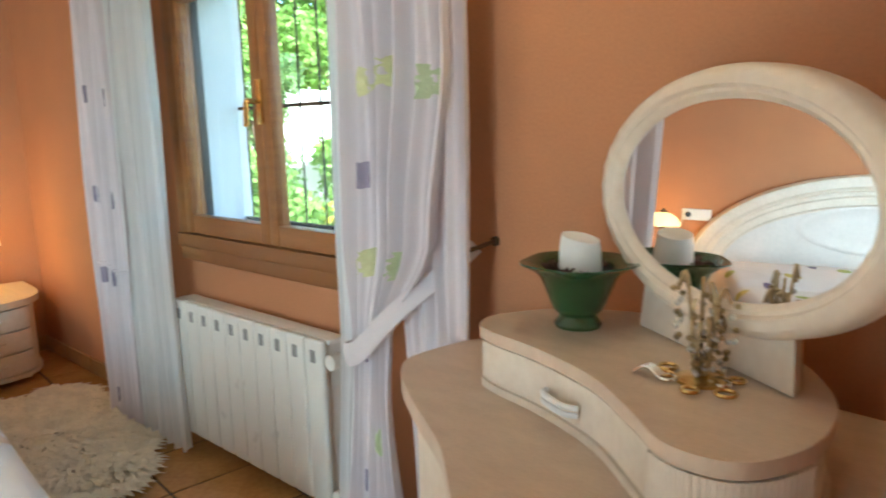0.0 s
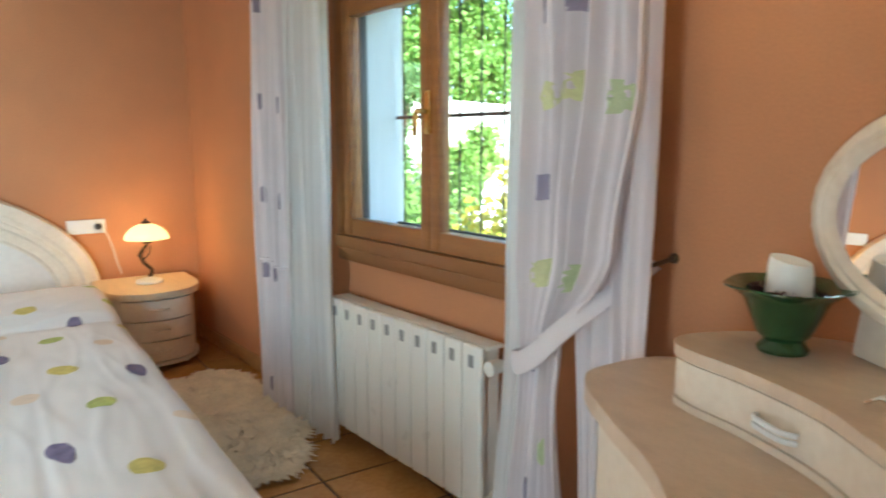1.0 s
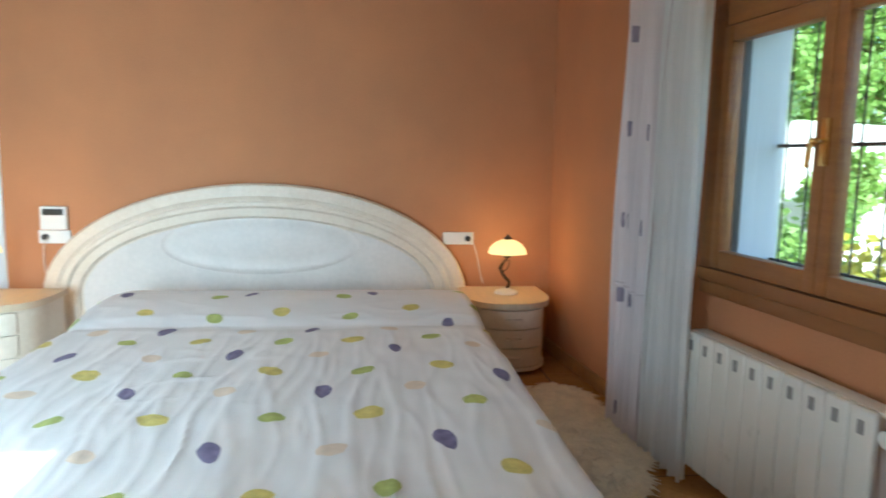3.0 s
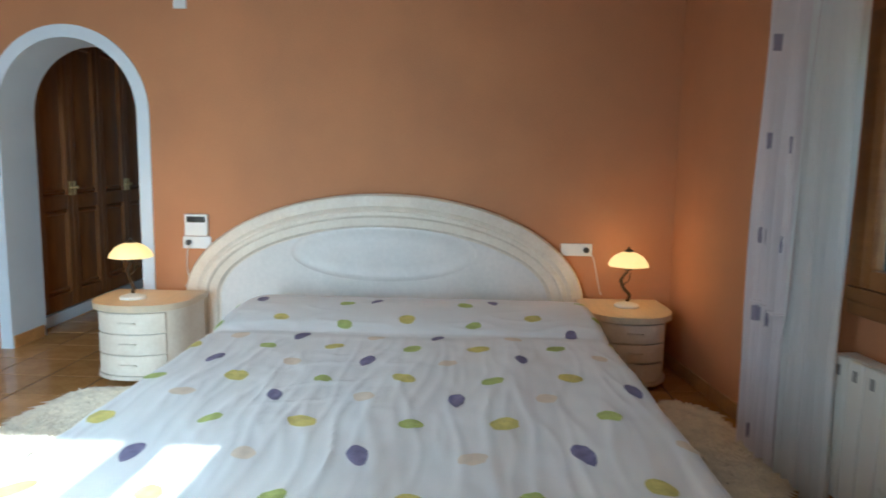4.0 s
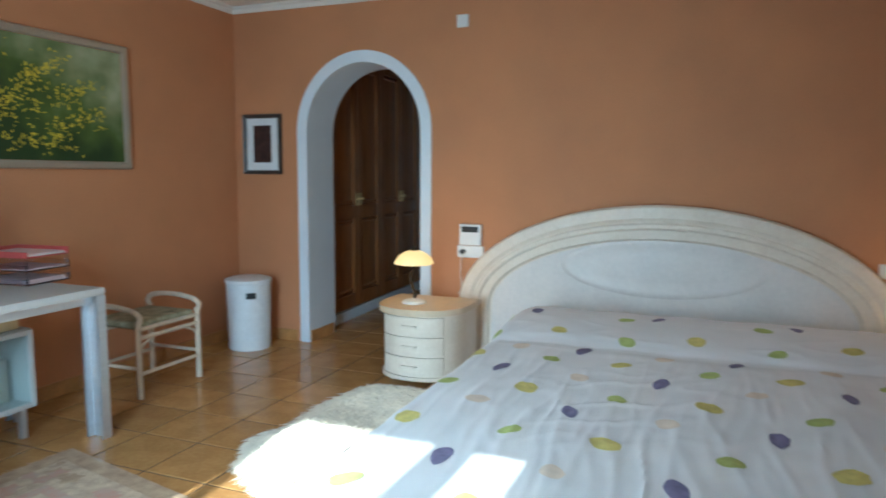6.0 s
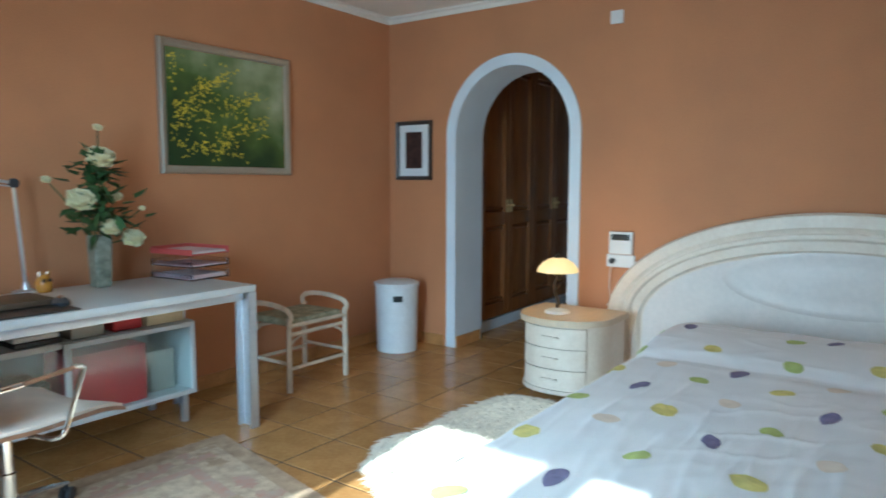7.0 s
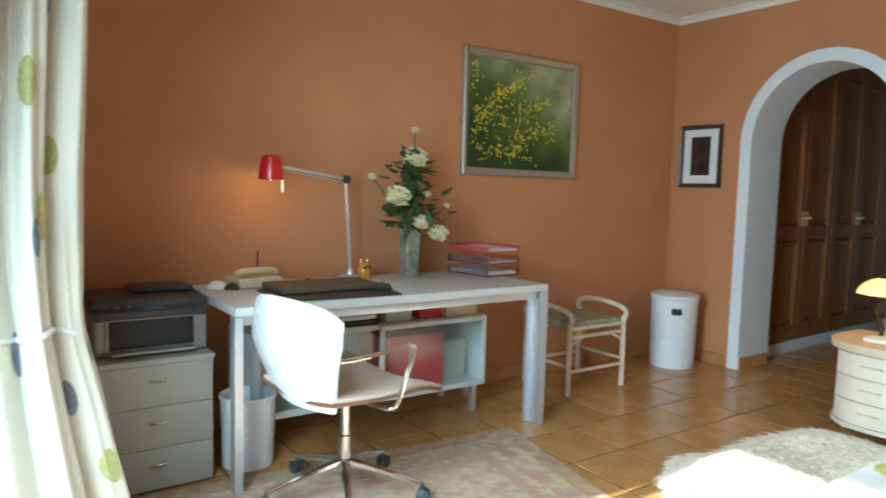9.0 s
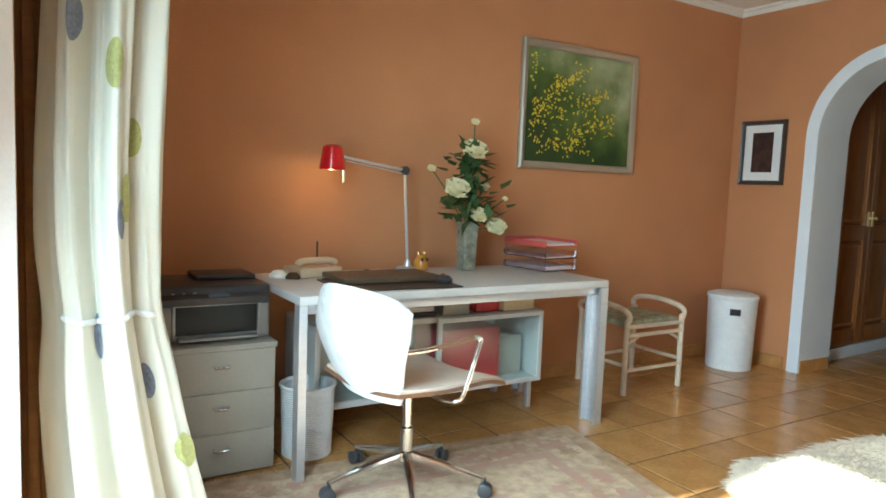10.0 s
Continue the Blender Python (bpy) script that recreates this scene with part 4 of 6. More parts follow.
wicker("laundry_basket", Matrix.Translation((0.285, 0.30, 0.0)) @ Matrix.Rotation(radians(42), 4, "Z"), 0.155, 0.168, 0.485, "tall white woven laundry basket with a lid", 0.95, True)

# ---- rattan stool ----
stool = thing("rattan_stool", Matrix.Translation((1.255, 0.285, 0.0)), "pale rattan stool with side arms and an olive patterned seat", "stool")
for x in (-0.235, 0.235):
    for y in (-0.185, 0.19):
        bm = bm_()
        tube(bm, spline([(x, y, 0.0), (x, y, 0.25), (x * 0.99, y, 0.44)], 8), 0.0165, 10)
        part("leg", bm, M_rattan, stool)
    bm = bm_()
    tube(bm, spline([(x * 0.99, 0.19, 0.42), (x * 1.0, 0.205, 0.462), (x, 0.15, 0.495), (x, 0.0, 0.512), (x, -0.15, 0.50), (x, -0.20, 0.465), (x * 0.99, -0.185, 0.42)], 26), 0.016, 10)
    part("arm", bm, M_rattan, stool)
    bm = bm_()
    tube(bm, [(x, -0.185, 0.17), (x, 0.19, 0.17)], 0.011, 8)
    part("stretcher", bm, M_rattan, stool)
    for y in (-0.185, 0.19):
        s = 1 if x < 0 else -1
        bm = bm_()
        tube(bm, spline([(x, y, 0.20), (x + s * 0.02, y, 0.29), (x + s * 0.10, y, 0.335)], 10), 0.008, 8)
        part("brace", bm, M_rattan, stool)
for y in (-0.185, 0.19):
    for z in (0.345, 0.395, 0.14):
        bm = bm_()
        tube(bm, [(-0.235, y, z), (0.235, y, z)], 0.0125 if z > 0.2 else 0.011, 8)
        part("rail", bm, M_rattan, stool)
bm = bm_()
box(bm, (-0.215, -0.175, 0.385), (0.215, 0.18, 0.432), 0.02, 4)
part("seat", bm, M_cushion, stool, "olive patterned seat cushion")

# ---- carpet ----
carpet = thing("carpet", Matrix.Identity(4), "worn beige and pink floral carpet under the desk chair", "carpet")
M_carpet = mat("faded_beige_carpet", (0.46, 0.33, 0.21), 0.95, vary=0.3, scale=16, fine=220, bump=0.5, tint=(0.25, 0.15, 0.095))
M_carpet2 = mat("faded_rose_carpet", (0.40, 0.20, 0.145), 0.95, vary=0.3, scale=26, fine=220, bump=0.5, tint=(0.45, 0.37, 0.28))
M_carpet3 = mat("cream_carpet", (0.58, 0.44, 0.30), 0.95, vary=0.2, scale=22, fine=220, bump=0.5, tint=(0.34, 0.23, 0.16))
quad = [Vector((2.15, 0.735, 0)), Vector((3.98, 0.60, 0)), Vector((4.12, 2.35, 0)), Vector((2.52, 2.45, 0))]


def on_carpet(u, v, z):
    p = (quad[0] * (1 - u) + quad[1] * u) * (1 - v) + (quad[3] * (1 - u) + quad[2] * u) * v
    return (p.x, p.y, z + 0.0012 * noise.noise((p.x * 5, p.y * 5, 0)))


def carpet_zone(name, u0, u1, v0, v1, z, material, label=""):
    bm = bm_()
    surface(bm, lambda u, v: on_carpet(u, v, z), lin(u0, u1, 24), lin(v0, v1, 24))
    r = bmesh.ops.extrude_face_region(bm, geom=bm.faces[:])
    for v in r["geom"]:
        if isinstance(v, bmesh.types.BMVert):
            v.co.z = 0.001
    part(name, bm, material, carpet, label)


carpet_zone("border", 0.0, 1.0, 0.0, 1.0, 0.0095, M_carpet)
carpet_zone("inner_band", 0.05, 0.95, 0.05, 0.95, 0.0112, M_carpet3)
carpet_zone("field", 0.145, 0.855, 0.145, 0.855, 0.0128, M_carpet2)
carpet_zone("medallion_field", 0.175, 0.825, 0.175, 0.825, 0.0143, M_carpet3)
rc = random.Random(5)
for i in range(110):
    u, v = (rc.uniform(0.06, 0.94), rc.choice((rc.uniform(0.065, 0.135), rc.uniform(0.3, 0.8)))) if i % 3 else (rc.choice((0.1, 0.9)), rc.uniform(0.08, 0.9))
    bm = bm_()
    ring = []
    s = rc.uniform(0.016, 0.045)
    c0 = Vector(on_carpet(u, v, 0.0158))
    for j in range(15):
        a = 2 * math.pi * j / 15
        k = s * (1 + 0.3 * math.cos(5 * a))
        ring.append(bm.verts.new(c0 + Vector((k * math.cos(a), k * math.sin(a), 0))))
    bm.faces.new(ring)
    part("woven_flower", bm, M_carpet2 if i % 4 else M_carpet, carpet)
verts, faces = [], []
for i in range(260):
    for side_ in (0, 1):
        t = (i + rc.random()) / 260
        p = Vector(on_carpet(t, 0.0 if side_ == 0 else 1.0, 0.006))
        d = Vector((rc.gauss(0, 0.3), -1 if side_ == 0 else 1, 0)).normalized() * rc.uniform(0.03, 0.055)
        n0 = len(verts)
        verts += [p + Vector((-0.0022, 0, 0)), p + Vector((0.0022, 0, 0)), p + d + Vector((0.001, 0, -0.004))]
        faces.append((n0, n0 + 1, n0 + 2))
me = bpy.data.meshes.new("fringe")
me.from_pydata([tuple(v) for v in verts], [], faces)
me.materials.append(M_carpet3)
ob = new("fringe", me)
ob.parent = carpet
tagged(ob, "short cream carpet fringe", kind="stuff")

# ---- desk chair ----
chair = thing("desk_chair", Matrix.Translation((3.205, 0.995, 0.012)) @ Matrix.Rotation(radians(191), 4, "Z"), "white shell office chair with chrome arms and star base", "chair")
for k in range(5):
    a = 2 * math.pi * k / 5 + 0.35
    c, s = math.cos(a), math.sin(a)
    bm = bm_()
    tube(bm, [(0.02 * c, 0.02 * s, 0.135), (0.15 * c, 0.15 * s, 0.108), (0.30 * c, 0.30 * s, 0.068)], [0.019, 0.015, 0.011], 10)
    lg = part("base_leg", bm, M_chrome, chair, "chrome star base leg")
    bm = bm_()
    tube(bm, [(0.30 * c, 0.30 * s, 0.075), (0.30 * c, 0.30 * s, 0.042)], 0.008, 8)
    for off in (-0.014, 0.014):
        m = Matrix.Translation((0.305 * c - s * off, 0.305 * s + c * off, 0.0265)) @ Matrix.Rotation(a, 4, "Z") @ Matrix.Rotation(math.pi / 2, 4, "X")
        b2 = bm_()
        lathe(b2, [(0.0, -0.009), (0.02, -0.009), (0.0265, -0.006), (0.0265, 0.006), (0.02, 0.009), (0.0, 0.009)], seg=18)
        bmesh.ops.transform(b2, matrix=m, verts=b2.verts)
        tmp = bpy.data.meshes.new("t")
        b2.to_mesh(tmp)
        b2.free()
        bm.from_mesh(tmp)
    part("caster", bm, M_darkgrey, lg)
bm = bm_()
lathe(bm, [(0.0, 0.11), (0.034, 0.112), (0.034, 0.148), (0.024, 0.152), (0.024, 0.24), (0.018, 0.245), (0.018, 0.385), (0.05, 0.39), (0.05, 0.40), (0.0, 0.40)], seg=20)
part("column", bm, M_chrome, chair)


def seat_pt(u, v, top):
    """u forward, v across, both -1 to 1."""
    w = 0.245 * (1 - 0.10 * max(0, u) ** 3 - 0.10 * max(0, -u) ** 2)
    x = 0.035 + 0.262 * u
    z = 0.425 + 0.022 * v * v - 0.03 * max(0, u - 0.4) ** 2 * 3 + 0.015 * max(0, -u - 0.3)
    return Vector((x, w * v, z + (0.028 * (1 - 0.6 * max(abs(u), abs(v)) ** 4) if top else 0.0)))


bm = bm_()
surface(bm, lambda u, v: seat_pt(u, v, False) - Vector((0, 0, 0.012)), lin(-1, 1, 18), lin(-1, 1, 18))
r = bmesh.ops.extrude_face_region(bm, geom=bm.faces[:])
bmesh.ops.translate(bm, verts=[g for g in r["geom"] if isinstance(g, bmesh.types.BMVert)], vec=(0, 0, 0.014))
part("seat_shell", bm, M_walnut, chair, "thin walnut-edged seat shell")
bm = bm_()
surface(bm, lambda u, v: seat_pt(u * 0.97, v * 0.97, True), lin(-1, 1, 18), lin(-1, 1, 18))
r = bmesh.ops.extrude_face_region(bm, geom=bm.faces[:])
bmesh.ops.translate(bm, verts=[g for g in r["geom"] if isinstance(g, bmesh.types.BMVert)], vec=(0, 0, -0.024))
part("seat_pad", bm, M_seat, chair, "beige upholstered seat pad")


def back_pt(u, v):
    """u up 0 to 1, v across -1 to 1."""
    w = 0.165 + 0.105 * min(1, u * 1.5) ** 0.8 - 0.012 * max(0, u - 0.75)
    z = 0.40 + 0.40 * u - 0.03 * u * v * v * (1.0 + 0.7 * v) - 0.055 * u ** 4 * abs(v) ** 5
    x = -0.205 - 0.085 * u - 0.03 * math.sin(u * 3.1) + 0.075 * v * v * (0.5 + 0.5 * u)
    return Vector((x, w * v, z))


bm = bm_()
surface(bm, back_pt, lin(0, 1, 22), lin(-1, 1, 22))
r = bmesh.ops.extrude_face_region(bm, geom=bm.faces[:])
bmesh.ops.translate(bm, verts=[g for g in r["geom"] if isinstance(g, bmesh.types.BMVert)], vec=(-0.014, 0, 0))
part("backrest", bm, M_white, chair, "white curved plastic backrest")
bm = bm_()
surface(bm, lambda u, v: back_pt(u * 0.9 + 0.06, v * 0.93) + Vector((0.012, 0, 0)), lin(0, 1, 14), lin(-1, 1, 14))
part("back_pad", bm, M_seat, chair)
for s in (-1, 1):
    bm = bm_()
    tube(bm, spline([(-0.02, 0.10 * s, 0.402), (0.0, 0.22 * s, 0.398), (0.014, 0.255 * s, 0.405), (0.026, 0.268 * s, 0.43), (0.06, 0.272 * s, 0.52), (0.092, 0.272 * s, 0.60), (0.096, 0.272 * s, 0.617), (0.080, 0.271 * s, 0.625), (0.062, 0.271 * s, 0.624)], 50), 0.0085, 10)
    arm = part("arm", bm, M_chrome, chair, "chrome tube arm")
    bm = bm_()
    tube(bm, [(0.064, 0.271 * s, 0.624), (0.0, 0.268 * s, 0.618), (-0.105, 0.255 * s, 0.608)], 0.0075, 10)
    part("arm_pad", bm, M_walnut, arm, "slim dark wooden armrest")
    bm = bm_()
    tube(bm, spline([(-0.10, 0.256 * s, 0.6085), (-0.15, 0.247 * s, 0.604), (-0.215, 0.225 * s, 0.60)], 12), 0.0095, 10)
    part("arm_socket", bm, M_chrome, arm)

# ---- things on the desk ----
lamp = thing("desk_lamp", Matrix.Translation((2.76, 0.15, DZ)), "jointed grey desk lamp with a red shade", "lamp")
bm = bm_()
lathe(bm, [(0.0, 0.0005), (0.055, 0.0005), (0.055, 0.012), (0.02, 0.018), (0.012, 0.05), (0.0, 0.05)], seg=24)
part("base", bm, M_alu, lamp)
bm = bm_()
tube(bm, [(0, 0, 0.03), (0.02, -0.02, 0.485)], 0.008, 10)
part("pole", bm, M_alu, lamp)
bm = bm_()
tube(bm, [(0.02, -0.032, 0.50), (0.02, -0.008, 0.50)], 0.022, 14)
part("joint", bm, M_darkgrey, lamp)
bm = bm_()
tube(bm, [(0.02, -0.02, 0.502), (0.40, 0.06, 0.548)], 0.0075, 10)
tube(bm, [(0.03, -0.02, 0.485), (0.37, 0.05, 0.53)], 0.003, 6)
part("arm", bm, M_alu, lamp)
bm = bm_()
lathe(bm, [(0.056, -0.055), (0.060, -0.052), (0.052, 0.01), (0.044, 0.05), (0.028, 0.06), (0.0, 0.062), (0.0, 0.056), (0.04, 0.045), (0.054, -0.055), (0.056, -0.055)], (0.445, 0.06, 0.54), 28)
shd = part("shade", bm, M_redglass, lamp, "red translucent shade")
bm = bm_()
tube(bm, [(0.40, 0.085, 0.51), (0.40, 0.09, 0.43)], 0.006, 8)
part("grip", bm, M_wax, shd, "pale grip under the shade")
point_light("desk_lamp_light", (3.205, 0.21, 1.20), 0.42, (1.0, 0.62, 0.22), 0.02)

vase = thing("vase", Matrix.Translation((2.46, 0.24, DZ + 0.001)), "mottled grey square vase with white artificial roses", "vase")
bm = bm_()
out = [(-0.042, -0.042), (0.042, -0.042), (0.042, 0.042), (-0.042, 0.042)]
box(bm, (-0.044, -0.044, 0.0), (0.044, 0.044, 0.25), 0.010, 3)
for v in bm.verts:
    k = 0.82 + 0.18 * v.co.z / 0.25
    v.co.x *= k
    v.co.y *= k
part("vase_body", bm, M_vase, vase)
rf = random.Random(4)
heads = [(0.0, 0.03, 0.74, 0.026), (-0.005, 0.03, 0.60, 0.066), (0.10, 0.04, 0.40, 0.066), (0.235, 0.01, 0.495, 0.026), (-0.015, 0.08, 0.27, 0.048), (-0.13, 0.07, 0.21, 0.055), (-0.09, 0.0, 0.415, 0.036), (-0.195, 0.05, 0.355, 0.02)]
for hx, hy, hz, hr in heads:
    hz += 0.02
    hr *= 1.5 if hr > 0.04 else 1.3
    bm = bm_()
    tube(bm, spline([(0.3 * hx * 0.2, 0.3 * hy * 0.2, 0.2), (hx * 0.45, hy * 0.5, 0.2 + (hz - 0.2) * 0.5), (hx, hy, hz)], 10), 0.0032, 6)
    stem = part("stem", bm, M_leaf, vase)
    bm = bm_()
    for ring_n, tilt, sc in ((4, 0.25, 0.55), (5, 0.65, 0.8), (6, 1.05, 1.0), (6, 1.35, 1.08)):
        a0 = rf.random() * 6
        for j in range(ring_n):
            a = a0 + 2 * math.pi * j / ring_n
            mtx = Matrix.Translation((hx, hy, hz)) @ Matrix.Rotation(-0.45, 4, "X") @ Matrix.Rotation(a, 4, "Z") @ Matrix.Rotation(tilt, 4, "Y")
            pts = [[mtx @ Vector((hr * (0.22 * (1 - t) + (0.12 * math.sin(t * 3.1)) - 0.10 * t * t), hr * sc * 0.62 * w * math.sin(min(1, t * 1.15 + 0.12) * 2.6), hr * sc * t * 0.95 - hr * 0.35)) for w in (-1, -0.4, 0.4, 1)] for t in (0.0, 0.35, 0.7, 1.0)]
            vv = [[bm.verts.new(p) for p in row] for row in pts]
            for r0, r1 in zip(vv, vv[1:]):
                for q in range(3):
                    bm.faces.new((r0[q], r0[q + 1], r1[q + 1], r1[q]))
    part("rose", bm, M_petal, stem, "cream-white rose")


def leaf(bm, p, d, ln, w):
    d = Vector(d).normalized()
    s = d.cross(Vector((0, 0, 1))).normalized()
    u = s.cross(d)
    p = Vector(p)
    a = [bm.verts.new(q) for q in (p, p + d * ln * 0.35 + s * w + u * 0.006, p + d * ln, p + d * ln * 0.35 - s * w + u * 0.006, p + d * ln * 0.45 - u * 0.004)]
    bm.faces.new((a[0], a[1], a[4]))
    bm.faces.new((a[1], a[2], a[4]))
    bm.faces.new((a[2], a[3], a[4]))
    bm.faces.new((a[3], a[0], a[4]))


for i in range(170):
    z = 0.27 + 0.36 * rf.random() ** 1.7
    sp = 0.15 * (1 - abs(z - 0.34) / 0.42)
    x, y = rf.gauss(0.0, 0.5) * sp, rf.gauss(0.02, 0.4) * sp
    bm = bm_()
    leaf(bm, (x, y, z), (x * 4 + rf.uniform(-0.6, 0.6), rf.uniform(-0.5, 0.9), rf.uniform(-0.4, 0.6)), rf.uniform(0.065, 0.105), rf.uniform(0.022, 0.034))
    part("leaf", bm, M_leaf, vase)

M_telephone = mat("aged_tan_plastic", (0.56, 0.43, 0.29), 0.4, vary=0.06)
M_pinkpaper = mat("pink_card", (0.74, 0.56, 0.54), 0.8, vary=0.05)
M_redtray = mat("faded_red_plastic", (0.52, 0.085, 0.075), 0.4, vary=0.1)
trays = thing("letter_tray_stack", Matrix.Translation((1.99, 0.27, DZ + 0.001)) @ Matrix.Rotation(radians(6), 4, "Z"), "three stacked letter trays with papers, the uppermost red", "letter tray")
M_clear = glass("clear_plastic", (0.88, 0.9, 0.98), 0.12)
for z, mm, lb in ((0.0, M_clear, "clear bluish plastic tray"), (0.065, M_clear, "clear plastic tray"), (0.13, M_redtray, "faded red plastic tray")):
    bm = bm_()
    box(bm, (-0.125, -0.16, z), (0.125, 0.16, z + 0.006), 0.002)
    box(bm, (-0.125, -0.16, z + 0.006), (-0.119, 0.16, z + 0.035), 0.002)
    box(bm, (0.119, -0.16, z + 0.006), (0.125, 0.16, z + 0.03), 0.002)
    box(bm, (-0.119, -0.16, z + 0.006), (0.119, -0.154, z + 0.035), 0.002)
    tr = part("tray", bm, mm, trays, lb)
    for j in range(2 if mm is M_redtray else 3 if z < 0.01 else 1):
        bm = bm_()
        box(bm, (-0.112 + 0.003 * j, -0.145, z + 0.007 + j * 0.006), (0.112, 0.15 - 0.004 * j, z + 0.012 + j * 0.006), 0.0006, 1)
        part("paper_sheet", bm, M_pinkpaper if j % 2 or z < 0.1 else M_paper, tr)
for x in (-0.118, 0.118):
    for y in (-0.15, 0.15):
        bm = bm_()
        tube(bm, [(x, y, 0.006), (x, y, 0.13)], 0.004, 8)
        part("post", bm, M_clear, trays)

mat_pad = thing("desk_mat", Matrix.Translation((3.08, 0.58, DZ + 0.0008)) @ Matrix.Rotation(radians(-3), 4, "Z"), "dark brown leather desk mat", "desk mat")
bm = bm_()
box(bm, (-0.27, -0.17, 0), (0.27, 0.17, 0.006), 0.002)
part("pad", bm, M_leather, mat_pad)
bm = bm_()
box(bm, (-0.25, -0.165, 0.0062), (0.25, -0.12, 0.012), 0.002)
part("holder_strip", bm, M_leather, mat_pad)
bm = bm_()
box(bm, (2.83, 0.35, DZ + 0.009), (3.30, 0.60, DZ + 0.033), 0.006)
tagged(link("leather_case", bm, mat("tan_brown_leather", (0.11, 0.072, 0.042), 0.5, vary=0.25, fine=200, bump=0.3)), "closed brown leather case on the desk mat", "case")
mouse = thing("mouse", Matrix.Translation((2.83, 0.62, DZ + 0.008)), "small black and silver computer mouse", "mouse")
bm = bm_()
lathe(bm, [(0.0, 0.0), (0.03, 0.0), (0.032, 0.012), (0.022, 0.026), (0.0, 0.032)], seg=20, sy=1.6)
part("shell", bm, M_darkgrey, mouse)
bm = bm_()
lathe(bm, [(0.0, 0.028), (0.012, 0.029), (0.010, 0.035), (0.0, 0.036)], seg=14, sy=1.6)
part("wheel_cover", bm, M_chrome, mouse)
phone = thing("telephone", Matrix.Translation((3.30, 0.24, DZ + 0.001)) @ Matrix.Rotation(0.2, 4, "Z"), "tan plastic telephone with handset and short aerial", "telephone")
bm = bm_()
box(bm, (-0.11, -0.08, 0), (0.11, 0.08, 0.045), 0.012, 3)
part("body", bm, M_telephone, phone)
bm = bm_()
tube(bm, spline([(-0.10, 0.03, 0.055), (-0.07, 0.03, 0.07), (0.07, 0.03, 0.07), (0.10, 0.03, 0.055)], 14), 0.016, 10)
part("handset", bm, M_telephone, phone)
bm = bm_()
tube(bm, [(-0.06, -0.06, 0.04), (-0.06, -0.06, 0.15)], 0.004, 8)
part("aerial", bm, M_black, phone)
jar = thing("owl_ornament", Matrix.Translation((2.70, 0.19, DZ + 0.001)), "small amber owl ornament beside the lamp foot", "ornament")
bm = bm_()
lathe(bm, [(0.0, 0.0), (0.032, 0.0), (0.038, 0.02), (0.036, 0.05), (0.024, 0.068), (0.026, 0.082), (0.0, 0.084)], seg=22)
part("body", bm, M_amber, jar)
for a in (-1, 1):
    bm = bm_()
    lathe(bm, [(0.0, 0), (0.012, 0.0), (0.008, 0.018), (0.0, 0.024)], (0.018 * a, 0, 0.076), 10)
    part("ear", bm, M_amber, jar)
    bm = bm_()
    lathe(bm, [(0.0, 0.0), (0.010, 0.0), (0.009, 0.004), (0.0, 0.005)], seg=12)
    bmesh.ops.transform(bm, matrix=Matrix.Translation((0.013 * a, 0.031, 0.056)) @ Matrix.Rotation(-math.pi / 2, 4, "X"), verts=bm.verts)
    part("eye", bm, M_bronze, jar, "dark round eye")
for i, (x, y, s) in enumerate(((3.42, 0.32, 0.03), (3.47, 0.27, 0.036), (3.40, 0.22, 0.028), (3.13, 0.26, 0.022), (3.02, 0.22, 0.018))):
    bm = bm_()
    lathe(bm, [(0.0, 0.0), (s, 0.0), (s * 1.05, s * 0.4), (s * 0.6, s * 0.9), (0.0, s)], (x, y, DZ + 0.001), 14, warp=lambda a, z: 0.15 * math.cos(3 * a))
    tagged(link("desk_trinket", bm, (M_bronze, M_paper, M_manila, M_paper, M_bronze)[i]), "small trinket lying on the desk", "trinket", "small things on the desk")
# ---- window in the north wall (local: x along the wall, -y into the room) ----
window = thing("window_1", NORTH.copy(), "brown wooden two-leaf window over a panelled sill", "window", kind="structure")
U0, U1, Z0, Z1, UM = 1.80, 3.02, 0.84, 1.82, 2.405
bm = bm_()
for lo, hi in (((U0 - 0.03, -0.018, Z0 - 0.005), (U0 + 0.040, 0.07, Z1 + 0.04)), ((U1 - 0.040, -0.018, Z0 - 0.005), (U1 + 0.03, 0.07, Z1 + 0.04)), ((U0 + 0.040, -0.017, Z1 - 0.05), (U1 - 0.040, 0.07, Z1 + 0.04))):
    box(bm, lo, hi, 0.005)
part("window_frame", bm, M_wood, window)
bm = bm_()
box(bm, (U0 - 0.03, -0.030, 0.795), (U1 + 0.03, 0.06, 0.848), 0.006)
box(bm, (U0 - 0.025, -0.020, 0.742), (U1 + 0.025, -0.0005, 0.794), 0.006)
part("window_sill", bm, M_wood_h, window)
for a, b in ((U0 + 0.042, UM - 0.001), (UM + 0.001, U1 - 0.042)):
    bm = bm_()
    st = 0.050
    for lo, hi in (((a, -0.024, 0.852), (a + st, 0.03, Z1 - 0.052)), ((b - st, -0.024, 0.852), (b, 0.03, Z1 - 0.052))):
        box(bm, lo, hi, 0.006)
    for lo, hi in (((a + st, -0.023, 0.852), (b - st, 0.03, 0.922)), ((a + st, -0.023, Z1 - 0.112), (b - st, 0.03, Z1 - 0.052))):
        box(bm, lo, hi, 0.006)
    leaf_ = part("sash", bm, M_wood, window)
    bm = bm_()
    box(bm, (a + st - 0.006, 0.0, 0.916), (b - st + 0.006, 0.005, Z1 - 0.106), 0)
    g = part("pane", bm, M_glass, leaf_, "clear window pane")
    g.visible_shadow = False
bm = bm_()
